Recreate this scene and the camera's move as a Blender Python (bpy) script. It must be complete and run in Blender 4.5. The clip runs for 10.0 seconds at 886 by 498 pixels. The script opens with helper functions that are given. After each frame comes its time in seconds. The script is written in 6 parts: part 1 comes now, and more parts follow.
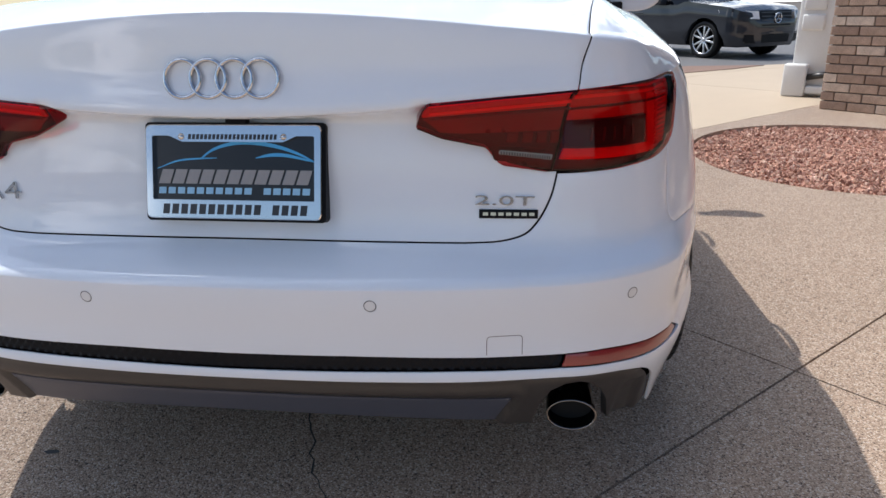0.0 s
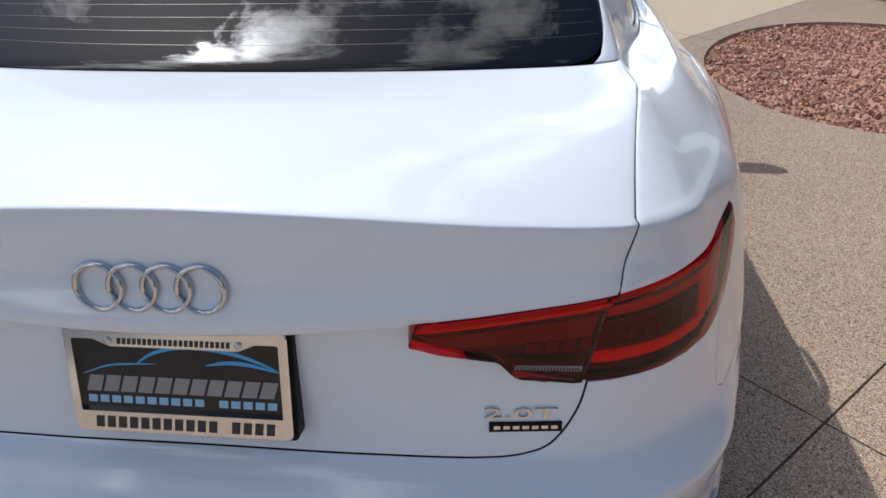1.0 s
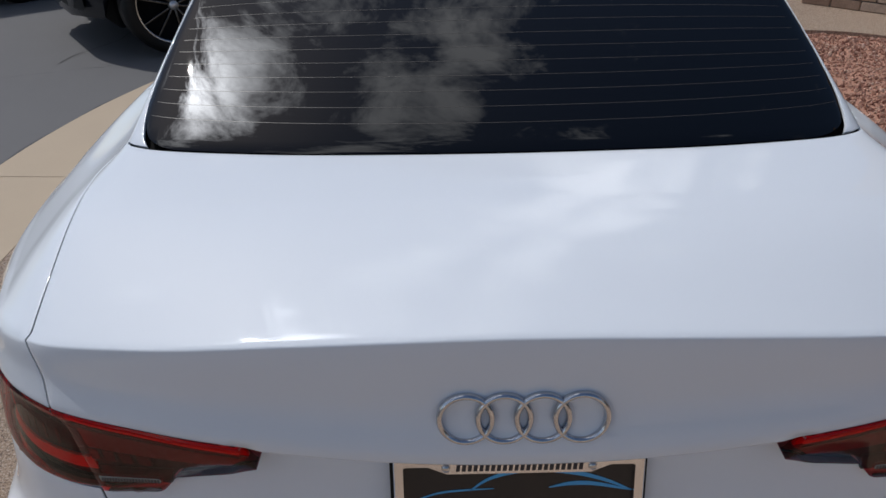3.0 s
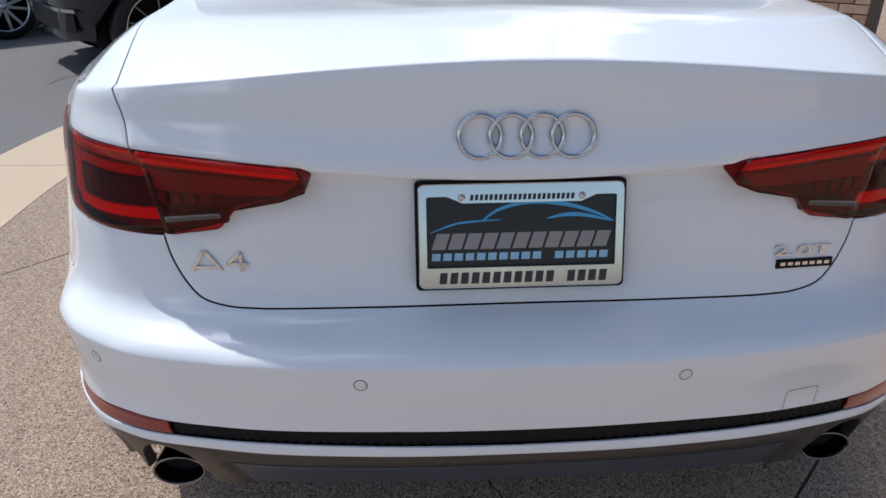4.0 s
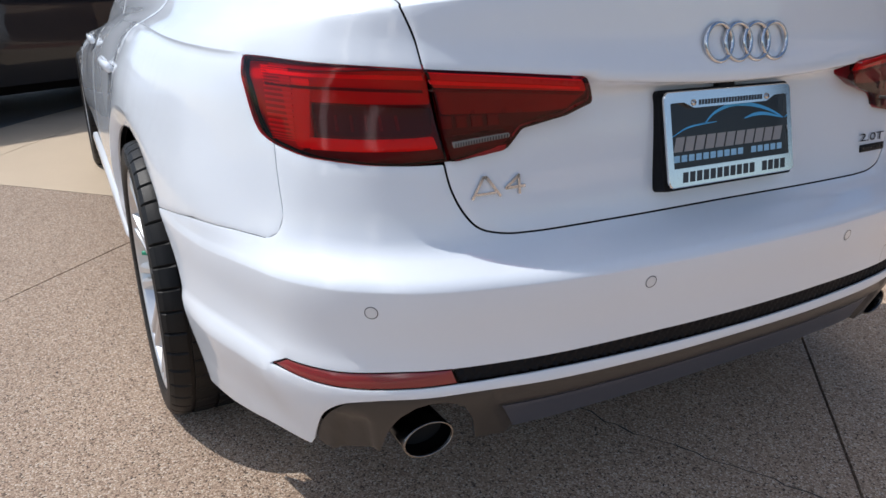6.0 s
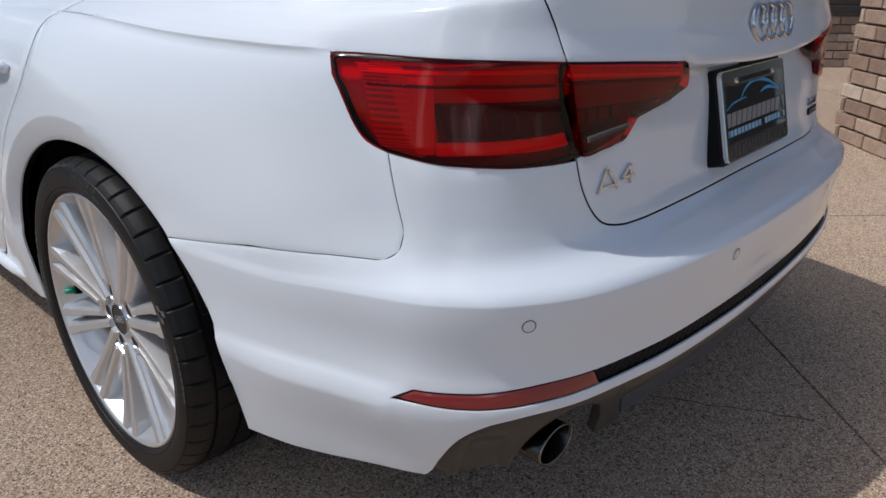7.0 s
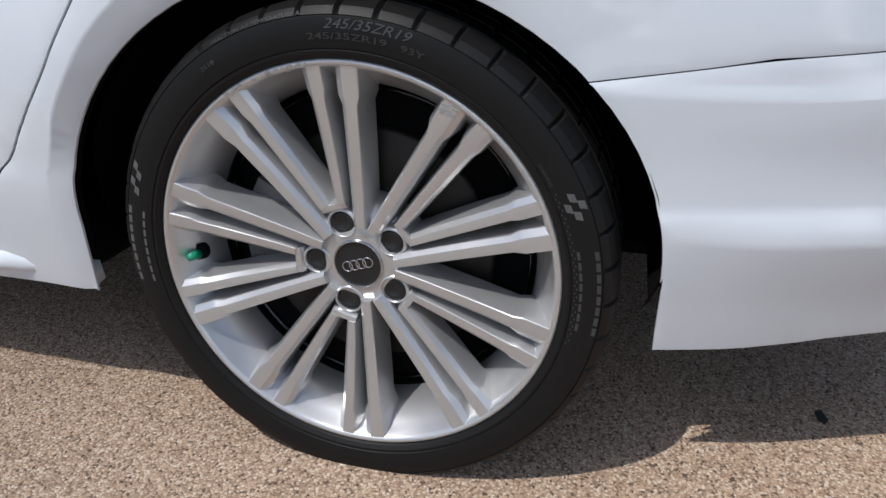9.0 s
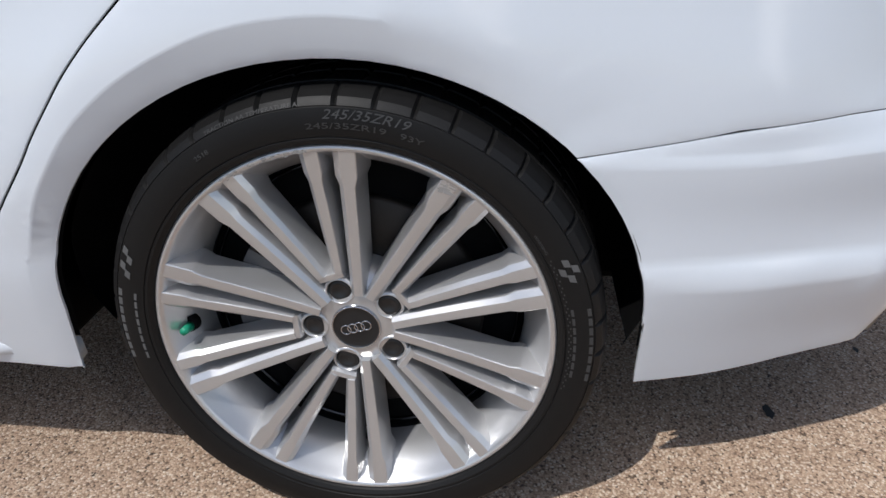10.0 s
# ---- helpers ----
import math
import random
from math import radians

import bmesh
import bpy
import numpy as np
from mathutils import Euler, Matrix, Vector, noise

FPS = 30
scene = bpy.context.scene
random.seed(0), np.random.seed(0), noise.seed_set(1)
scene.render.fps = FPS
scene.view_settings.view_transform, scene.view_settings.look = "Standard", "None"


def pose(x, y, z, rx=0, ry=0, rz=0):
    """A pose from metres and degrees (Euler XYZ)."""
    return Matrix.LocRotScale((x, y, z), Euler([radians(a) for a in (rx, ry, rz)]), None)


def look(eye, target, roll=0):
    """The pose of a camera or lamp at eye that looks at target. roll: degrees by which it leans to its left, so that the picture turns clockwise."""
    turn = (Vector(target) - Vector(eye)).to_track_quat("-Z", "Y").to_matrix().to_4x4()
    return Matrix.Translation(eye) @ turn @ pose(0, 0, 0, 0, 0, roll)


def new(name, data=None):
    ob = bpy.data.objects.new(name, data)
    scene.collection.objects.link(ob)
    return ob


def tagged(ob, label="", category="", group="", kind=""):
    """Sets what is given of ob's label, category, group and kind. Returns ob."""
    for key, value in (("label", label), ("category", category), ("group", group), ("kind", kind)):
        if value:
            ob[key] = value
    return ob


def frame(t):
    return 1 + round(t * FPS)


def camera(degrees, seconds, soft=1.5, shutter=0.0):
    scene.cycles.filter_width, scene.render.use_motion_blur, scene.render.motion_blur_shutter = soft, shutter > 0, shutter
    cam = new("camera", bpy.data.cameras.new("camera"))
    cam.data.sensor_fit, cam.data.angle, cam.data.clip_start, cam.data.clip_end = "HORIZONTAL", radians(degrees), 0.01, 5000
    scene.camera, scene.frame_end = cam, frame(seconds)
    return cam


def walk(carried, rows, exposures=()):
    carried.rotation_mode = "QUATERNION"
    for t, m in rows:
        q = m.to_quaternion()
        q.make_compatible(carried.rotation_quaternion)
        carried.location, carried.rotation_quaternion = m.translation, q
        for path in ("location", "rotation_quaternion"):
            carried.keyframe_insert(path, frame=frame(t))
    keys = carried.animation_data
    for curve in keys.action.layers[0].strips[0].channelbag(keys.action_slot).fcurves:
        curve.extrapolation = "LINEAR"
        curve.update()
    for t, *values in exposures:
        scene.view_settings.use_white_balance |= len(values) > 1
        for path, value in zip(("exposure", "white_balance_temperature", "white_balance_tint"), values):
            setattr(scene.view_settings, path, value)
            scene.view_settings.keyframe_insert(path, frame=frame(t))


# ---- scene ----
cam = camera(64.5, 10.0, soft=1.5)
PATH = [
    (0, (0.493, -1.085, 0.984), (0.253, 0.789, 0.327), -1.0),
    (0.5, (0.516, -0.857, 1.156), (0.276, 0.942, 0.315), -1.3),
    (1, (0.441, -0.65, 1.346), (0.233, 1.052, 0.317), -2.0),
    (1.5, (0.348, -0.462, 1.503), (0.195, 1.191, 0.389), -2.3),
    (2, (0.207, -0.365, 1.581), (0.092, 1.297, 0.462), -3.6),
    (2.2, (0.135, -0.378, 1.590), (0.045, 1.285, 0.478), -3.4),
    (3.3, (-0.119, -0.667, 1.382), (-0.106, 1.064, 0.381), -0.8),
    (3.5, (-0.126, -0.744, 1.343), (-0.104, 1.002, 0.368), -0.7),
    (4, (-0.164, -0.927, 1.159), (-0.074, 0.874, 0.293), -0.2),
    (4.5, (-0.226, -1.012, 0.931), (-0.033, 0.839, 0.2), -0.3),
    (5, (-0.447, -1.005, 0.875), (-0.078, 0.84, 0.197), -0.3),
    (5.5, (-0.765, -0.932, 0.903), (-0.153, 0.849, 0.23), -0.1),
    (5.7, (-0.869, -0.89, 0.925), (-0.149, 0.847, 0.243), 0.0),
    (6.8, (-1.298, -0.524, 0.99), (-0.006, 0.816, 0.258), 0.7),
    (7, (-1.357, -0.435, 0.972), (0.013, 0.809, 0.212), 0.5),
    (7.5, (-1.579, -0.169, 0.944), (-0.049, 0.842, 0.146), 0.4),
    (8, (-1.763, 0.146, 0.884), (-0.106, 0.933, 0.088), 0.7),
    (8.5, (-1.77, 0.422, 0.805), (-0.036, 1.015, 0.005), 0.6),
    (9, (-1.636, 0.566, 0.705), (0.126, 1.009, -0.131), 0.5),
    (9.5, (-1.512, 0.644, 0.642), (0.258, 0.957, -0.236), 0.3),
    (10, (-1.643, 0.672, 0.831), (0.125, 0.86, -0.086), -0.2),
]
walk(cam, [(t, look(e, g, r)) for t, e, g, r in PATH],
     exposures=[(0, 0.45), (0.5, 0.25), (1.0, 0.0), (1.5, -0.42), (2.0, -0.75), (3.3, -0.5), (3.5, -0.33), (4.0, 0.12), (4.5, 0.4), (5.0, 0.4), (5.5, 0.35), (7.0, -0.38), (7.5, -0.58), (8.0, -0.56), (8.5, -0.42), (9.0, -0.3), (9.5, -0.05), (10.0, -0.26)])

# ---- light ----
SUN = Vector((-0.425, 0.325, 0.85)).normalized()
world = bpy.data.worlds.new("sky")
scene.world = world
world.use_nodes = True


def sky_nodes(nt):
    n, l = nt.nodes, nt.links
    n.clear()
    out = n.new("ShaderNodeOutputWorld")
    bg = n.new("ShaderNodeBackground")
    sky = n.new("ShaderNodeTexSky")
    sky.sky_type = "NISHITA"
    sky.sun_disc = False
    sky.ozone_density = 3.0
    sky.sun_elevation = math.asin(SUN.z)
    sky.sun_rotation = math.atan2(SUN.x, SUN.y)
    # broken cumulus, denser along two streets of cloud
    co = n.new("ShaderNodeTexCoord")
    cloud = n.new("ShaderNodeTexNoise")
    cloud.inputs["Scale"].default_value = 7.5
    cloud.inputs["Detail"].default_value = 13.0
    cloud.inputs["Roughness"].default_value = 0.66
    cloud.inputs["Distortion"].default_value = 0.35
    ramp = n.new("ShaderNodeMapRange")
    ramp.inputs["From Min"].default_value = 0.555
    ramp.inputs["From Max"].default_value = 0.74
    mix = n.new("ShaderNodeMix")
    mix.data_type = "RGBA"
    l.new(co.outputs["Generated"], cloud.inputs["Vector"])

    def calc(op, x, y=0.0, z=0.0):
        node = n.new("ShaderNodeMath")
        node.operation = op
        for i, value in enumerate((x, y, z)):
            if isinstance(value, (int, float)):
                node.inputs[i].default_value = value
            else:
                l.new(value, node.inputs[i])
        return node.outputs["Value"]

    sep = n.new("ShaderNodeSeparateXYZ")
    l.new(co.outputs["Generated"], sep.inputs["Vector"])
    east, north = sep.outputs["X"], sep.outputs["Y"]
    streets = []
    for lean, offset, wide in ((1.0, 0.66, 0.11), (0.55, 0.19, 0.12)):
        away = calc("MULTIPLY_ADD", north, -lean, calc("ADD", east, offset))
        away = calc("DIVIDE", away, wide)
        streets.append(calc("EXPONENT", calc("MULTIPLY", calc("MULTIPLY", away, away), -1.0)))
    street = calc("MAXIMUM", streets[0], streets[1])
    cover = calc("MULTIPLY_ADD", street, 0.24, cloud.outputs["Fac"])
    l.new(calc("SUBTRACT", cover, 0.05), ramp.inputs["Value"])
    l.new(ramp.outputs["Result"], mix.inputs["Factor"])
    l.new(sky.outputs["Color"], mix.inputs["A"])
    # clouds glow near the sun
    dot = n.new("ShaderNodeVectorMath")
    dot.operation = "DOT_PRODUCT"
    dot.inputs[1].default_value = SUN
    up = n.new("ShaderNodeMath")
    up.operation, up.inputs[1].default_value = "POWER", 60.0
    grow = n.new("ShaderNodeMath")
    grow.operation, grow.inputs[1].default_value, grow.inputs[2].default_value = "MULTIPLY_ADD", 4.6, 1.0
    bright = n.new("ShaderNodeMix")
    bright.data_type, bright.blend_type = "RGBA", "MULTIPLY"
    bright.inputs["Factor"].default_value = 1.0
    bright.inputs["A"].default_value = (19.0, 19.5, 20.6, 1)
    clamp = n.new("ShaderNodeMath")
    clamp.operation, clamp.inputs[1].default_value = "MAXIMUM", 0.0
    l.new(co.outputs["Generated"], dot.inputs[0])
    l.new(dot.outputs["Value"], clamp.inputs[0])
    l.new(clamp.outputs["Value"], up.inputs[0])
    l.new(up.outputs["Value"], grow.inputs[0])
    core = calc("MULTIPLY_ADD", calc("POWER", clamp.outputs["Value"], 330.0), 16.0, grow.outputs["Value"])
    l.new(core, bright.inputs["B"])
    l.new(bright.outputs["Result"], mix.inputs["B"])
    l.new(mix.outputs["Result"], bg.inputs["Color"])
    bg.inputs["Strength"].default_value = 0.112
    l.new(bg.outputs["Background"], out.inputs["Surface"])


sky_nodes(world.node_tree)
sun_data = bpy.data.lights.new("sun", "SUN")
sun_data.energy, sun_data.angle, sun_data.color = 3.1, radians(0.53), (1.0, 0.975, 0.945)
sun = new("sun", sun_data)
sun.matrix_world = look(SUN * 30, (0, 0, 0))


# ---- materials ----
def material(name, color, rough=0.5, metal=0.0, coat=0.0, spec=0.5):
    m = bpy.data.materials.new(name)
    m.use_nodes = True
    b = m.node_tree.nodes["Principled BSDF"]
    b.inputs["Base Color"].default_value = (*color, 1)
    b.inputs["Roughness"].default_value = rough
    b.inputs["Metallic"].default_value = metal
    b.inputs["Coat Weight"].default_value = coat
    b.inputs["Coat Roughness"].default_value = 0.03
    b.inputs["Specular IOR Level"].default_value = spec
    return m


def bsdf(m):
    return m.node_tree.nodes["Principled BSDF"]


def tex(m, kind, **inputs):
    node = m.node_tree.nodes.new("ShaderNodeTex" + kind)
    for key, value in inputs.items():
        node.inputs[key].default_value = value
    return node


def coords(m, node, output="Object"):
    co = m.node_tree.nodes.new("ShaderNodeTexCoord")
    m.node_tree.links.new(co.outputs[output], node.inputs["Vector"])


def ramp_of(m, socket, stops):
    r = m.node_tree.nodes.new("ShaderNodeValToRGB")
    while len(r.color_ramp.elements) < len(stops):
        r.color_ramp.elements.new(0.5)
    for e, (p, c) in zip(r.color_ramp.elements, stops):
        e.position, e.color = p, (*c, 1)
    m.node_tree.links.new(socket, r.inputs["Fac"])
    return r.outputs["Color"]


def blend(m, fac, a, b, mode="MIX"):
    x = m.node_tree.nodes.new("ShaderNodeMix")
    x.data_type, x.blend_type = "RGBA", mode
    for key, value in (("Factor", fac), ("A", a), ("B", b)):
        if isinstance(value, (int, float)):
            x.inputs[key].default_value = value
        elif isinstance(value, tuple):
            x.inputs[key].default_value = (*value, 1)
        else:
            m.node_tree.links.new(value, x.inputs[key])
    return x.outputs["Result"]


def bump(m, socket, strength, distance):
    b = m.node_tree.nodes.new("ShaderNodeBump")
    b.inputs["Strength"].default_value, b.inputs["Distance"].default_value = strength, distance
    m.node_tree.links.new(socket, b.inputs["Height"])
    return b.outputs["Normal"]


def wire(m, socket, name):
    m.node_tree.links.new(socket, bsdf(m).inputs[name])


def speckled(name, base, dark, scale, rough, relief=0.0, coat=0.0, metal=0.0, large=3.0):
    """A surface with fine grain and a slow stain over it."""
    m = material(name, base, rough, metal, coat)
    fine, slow = tex(m, "Noise", Scale=scale, Detail=6.0), tex(m, "Noise", Scale=large, Detail=3.0)
    coords(m, fine), coords(m, slow)
    c = blend(m, fine.outputs["Fac"], dark, base)
    c = blend(m, slow.outputs["Fac"], c, tuple(0.85 * v for v in base))
    wire(m, c, "Base Color")
    if relief:
        wire(m, bump(m, fine.outputs["Fac"], 0.6, relief), "Normal")
    return m


PAINT = material("white_paint", (0.735, 0.775, 0.825), 0.55, 0.0, 1.0, 0.25)
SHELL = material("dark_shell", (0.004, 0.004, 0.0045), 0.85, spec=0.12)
BLACK = speckled("black_plastic", (0.007, 0.007, 0.009), (0.004, 0.004, 0.005), 900, 0.42, 0.0002)
bsdf(BLACK).inputs["Specular IOR Level"].default_value = 0.16
bsdf(BLACK).inputs["Roughness"].default_value = 0.5
GREY = speckled("grey_plastic", (0.043, 0.039, 0.037), (0.030, 0.027, 0.025), 900, 0.36, 0.0002)
SLATE = speckled("slate_plastic", (0.060, 0.068, 0.092), (0.046, 0.053, 0.074), 900, 0.34, 0.0002)
CHROME = material("chrome", (0.56, 0.57, 0.60), 0.07, 1.0)
DARK_STEEL = speckled("dark_steel", (0.10, 0.10, 0.105), (0.06, 0.06, 0.06), 300, 0.24, 0.0, 0.0, 1.0)
STEEL = speckled("polished_steel", (0.62, 0.62, 0.63), (0.5, 0.5, 0.5), 400, 0.2, 0.0, 0.0, 1.0)
RIM_STEEL = material("rim_steel", (0.22, 0.21, 0.205), 0.22, 1.0)
DULL_BLACK = material("soot", (0.006, 0.006, 0.006), 0.9)
RUBBER = speckled("tyre_rubber", (0.012, 0.0115, 0.0115), (0.006, 0.006, 0.006), 500, 0.5, 0.0003)
bsdf(RUBBER).inputs["Specular IOR Level"].default_value = 0.24
ALLOY = speckled("silver_alloy", (0.72, 0.72, 0.725), (0.66, 0.66, 0.665), 700, 0.30, 0.0, 0.3, 0.68)
GLASS = material("tinted_glass", (0.001, 0.0014, 0.0022), 0.012, 0.0, 0.0, 0.42)
bsdf(GLASS).inputs["IOR"].default_value = 1.5
RED = material("red_reflector", (0.22, 0.003, 0.006), 0.3, 0.0, 1.0)
ASPHALT = speckled("asphalt", (0.155, 0.153, 0.155), (0.085, 0.084, 0.086), 220, 0.85, 0.002)
TAN = speckled("tan_concrete", (0.50, 0.40, 0.29), (0.42, 0.33, 0.235), 180, 0.8, 0.0008)


def aggregate():
    m = material("exposed_aggregate", (0.4, 0.33, 0.26), 0.75)
    cells, fine, slow = tex(m, "Voronoi", Scale=270.0), tex(m, "Noise", Scale=330.0, Detail=5.0), tex(m, "Noise", Scale=1.3, Detail=4.0)
    cells.inputs["Randomness"].default_value = 1.0
    for n in (cells, fine, slow):
        coords(m, n)
    sep = m.node_tree.nodes.new("ShaderNodeSeparateColor")
    m.node_tree.links.new(cells.outputs["Color"], sep.inputs["Color"])
    stones = ramp_of(m, sep.outputs["Red"], [(0.0, (0.10, 0.07, 0.055)), (0.14, (0.44, 0.33, 0.26)), (0.55, (0.64, 0.49, 0.385)), (0.82, (0.76, 0.63, 0.52)), (1.0, (0.92, 0.86, 0.79))])
    gaps = ramp_of(m, cells.outputs["Distance"], [(0.0, (1, 1, 1)), (0.5, (0.95, 0.94, 0.92)), (0.85, (0.58, 0.52, 0.47))])
    c = blend(m, 1.0, stones, gaps, "MULTIPLY")
    c = blend(m, slow.outputs["Fac"], c, blend(m, 1.0, c, (0.78, 0.76, 0.74), "MULTIPLY"))
    c = blend(m, 0.38, c, fine.outputs["Fac"], "OVERLAY")
    c = blend(m, 1.0, c, (0.91, 0.865, 0.80), "MULTIPLY")
    wire(m, c, "Base Color")
    inv = m.node_tree.nodes.new("ShaderNodeMath")
    inv.operation, inv.inputs[0].default_value = "SUBTRACT", 1.0
    m.node_tree.links.new(cells.outputs["Distance"], inv.inputs[1])
    wire(m, bump(m, inv.outputs["Value"], 0.8, 0.0026), "Normal")
    bsdf(m).inputs["Diffuse Roughness"].default_value = 0.9
    return m


AGGREGATE = aggregate()


# ---- mesh helpers ----
def mesh_object(name, verts, faces, mat, parent=None, label="", smooth=True):
    me = bpy.data.meshes.new(name)
    me.from_pydata([tuple(map(float, v)) for v in verts], [], [tuple(map(int, f)) for f in faces])
    me.materials.append(mat)
    if smooth:
        me.shade_smooth()
    me.update()
    ob = new(name, me)
    if parent:
        ob.parent = parent
    return tagged(ob, label)


def part(name, bm, mat, parent=None, label="", smooth=True):
    me = bpy.data.meshes.new(name)
    bmesh.ops.recalc_face_normals(bm, faces=bm.faces)
    bm.to_mesh(me)
    bm.free()
    me.materials.append(mat)
    if smooth:
        me.shade_smooth()
    ob = new(name, me)
    if parent:
        ob.parent = parent
    return tagged(ob, label)


def sharp(ob, degrees=35):
    ob.data.set_sharp_from_angle(angle=radians(degrees))
    return ob


def thing(name, label, category, m=None, group=""):
    ob = new(name)
    if m is not None:
        ob.matrix_world = m
    return tagged(ob, label, category, group)


def box(bm, lo, hi, m=None, bevel=0.0):
    made = bmesh.ops.create_cube(bm, size=1.0)
    mid, size = [(a + b) / 2 for a, b in zip(lo, hi)], [b - a for a, b in zip(lo, hi)]
    t = Matrix.Translation(mid) @ Matrix.Diagonal((*size, 1))
    bmesh.ops.transform(bm, matrix=(m @ t if m else t), verts=made["verts"])
    if bevel:
        edges = {e for v in made["verts"] for e in v.link_edges}
        bmesh.ops.bevel(bm, geom=list(edges), offset=bevel, segments=2, affect="EDGES", profile=0.5)


def revolve(profile, steps, name, mat, parent=None, label="", closed=False):
    """Turns a profile of (x, r) round the x axis."""
    n = len(profile)
    verts = [(x, r * math.cos(a), r * math.sin(a)) for a in (2 * math.pi * i / steps for i in range(steps)) for x, r in profile]
    last = n if closed else n - 1
    faces = [(i * n + j, i * n + (j + 1) % n, (i + 1) % steps * n + (j + 1) % n, (i + 1) % steps * n + j) for i in range(steps) for j in range(last)]
    ob = mesh_object(name, verts, faces, mat, parent, label)
    bm = bmesh.new()
    bm.from_mesh(ob.data)
    bmesh.ops.recalc_face_normals(bm, faces=bm.faces)
    bm.to_mesh(ob.data)
    bm.free()
    return ob


# ---- the car's skin: one lofted surface, cut into panels ----
def hermite(t, knots, values, monotone=False, level=False):
    """Cubic through values at knots; monotone keeps it from overshooting."""
    t, k, v = np.atleast_1d(np.asarray(t, float)), np.asarray(knots, float), np.asarray(values, float)
    if v.ndim == 1:
        v = v[:, None]
    h = np.diff(k)[:, None]
    d = np.diff(v, axis=0) / h
    s = np.zeros_like(v)
    s[0], s[-1] = d[0], d[-1]
    s[1:-1] = (d[:-1] * h[1:] + d[1:] * h[:-1]) / (h[1:] + h[:-1])
    if monotone:
        s[1:-1] = np.where(d[:-1] * d[1:] > 0, 2 * d[:-1] * d[1:] / np.where(d[:-1] + d[1:] == 0, 1, d[:-1] + d[1:]), 0)
    if level:
        s[0] = 0
    i = np.clip(np.searchsorted(k, t, "right") - 1, 0, len(k) - 2)
    w = ((t - k[i]) / (k[i + 1] - k[i]))[:, None]
    hh = (k[i + 1] - k[i])[:, None]
    return (2 * w**3 - 3 * w**2 + 1) * v[i] + (w**3 - 2 * w**2 + w) * hh * s[i] + (3 * w**2 - 2 * w**3) * v[i + 1] + (w**3 - w**2) * hh * s[i + 1]


# plan of the widest line, from the middle of the tail round to the nose
PLAN = np.array([(0, -.086), (.245, -.078), (.46, -.050), (.62, .000), (.70, .056), (.757, .130), (.80, .25), (.85, .43), (.885, .64), (.905, .9),
                 (.912, 1.4), (.912, 2.6), (.90, 3.5), (.82, 4.25), (.55, 4.58), (0, 4.65)])
HALF = np.concatenate([[0], np.cumsum(np.hypot(*np.diff(PLAN, axis=0).T))])
KNOTS = np.concatenate([-HALF[:0:-1], HALF])
PLAN2 = np.concatenate([PLAN[:0:-1] * (-1, 1), PLAN])
# belt (foot of the glass) and cant rail (top of the glass), knot by knot with PLAN
BELT = np.array([(0, .471, 1.024), (.25, .477, 1.024), (.45, .497, 1.024), (.562, .522, 1.024), (.598, .549, 1.022), (.610, .60, 1.014), (.628, .68, 1.003), (.65, .77, .992),
                 (.68, .90, .978), (.705, 1.08, .968), (.73, 1.45, .955), (.74, 2.5, .94), (.70, 3.0, .93), (.48, 3.28, .95), (.22, 3.36, .965), (0, 3.38, .965)])
RAIL = np.array([(0, 1.19, 1.352), (.22, 1.18, 1.347), (.37, 1.145, 1.334), (.465, 1.10, 1.319), (.492, 1.07, 1.311), (.503, 1.08, 1.310), (.52, 1.14, 1.317), (.535, 1.22, 1.330),
                 (.55, 1.34, 1.345), (.565, 1.5, 1.365), (.58, 1.75, 1.378), (.58, 2.2, 1.38), (.56, 2.5, 1.36), (.42, 2.66, 1.35), (.2, 2.72, 1.35), (0, 2.73, 1.35)])


def both(a):
    return np.concatenate([a[:0:-1] * (-1, 1, 1), a])


BELT2, RAIL2 = both(BELT), both(RAIL)
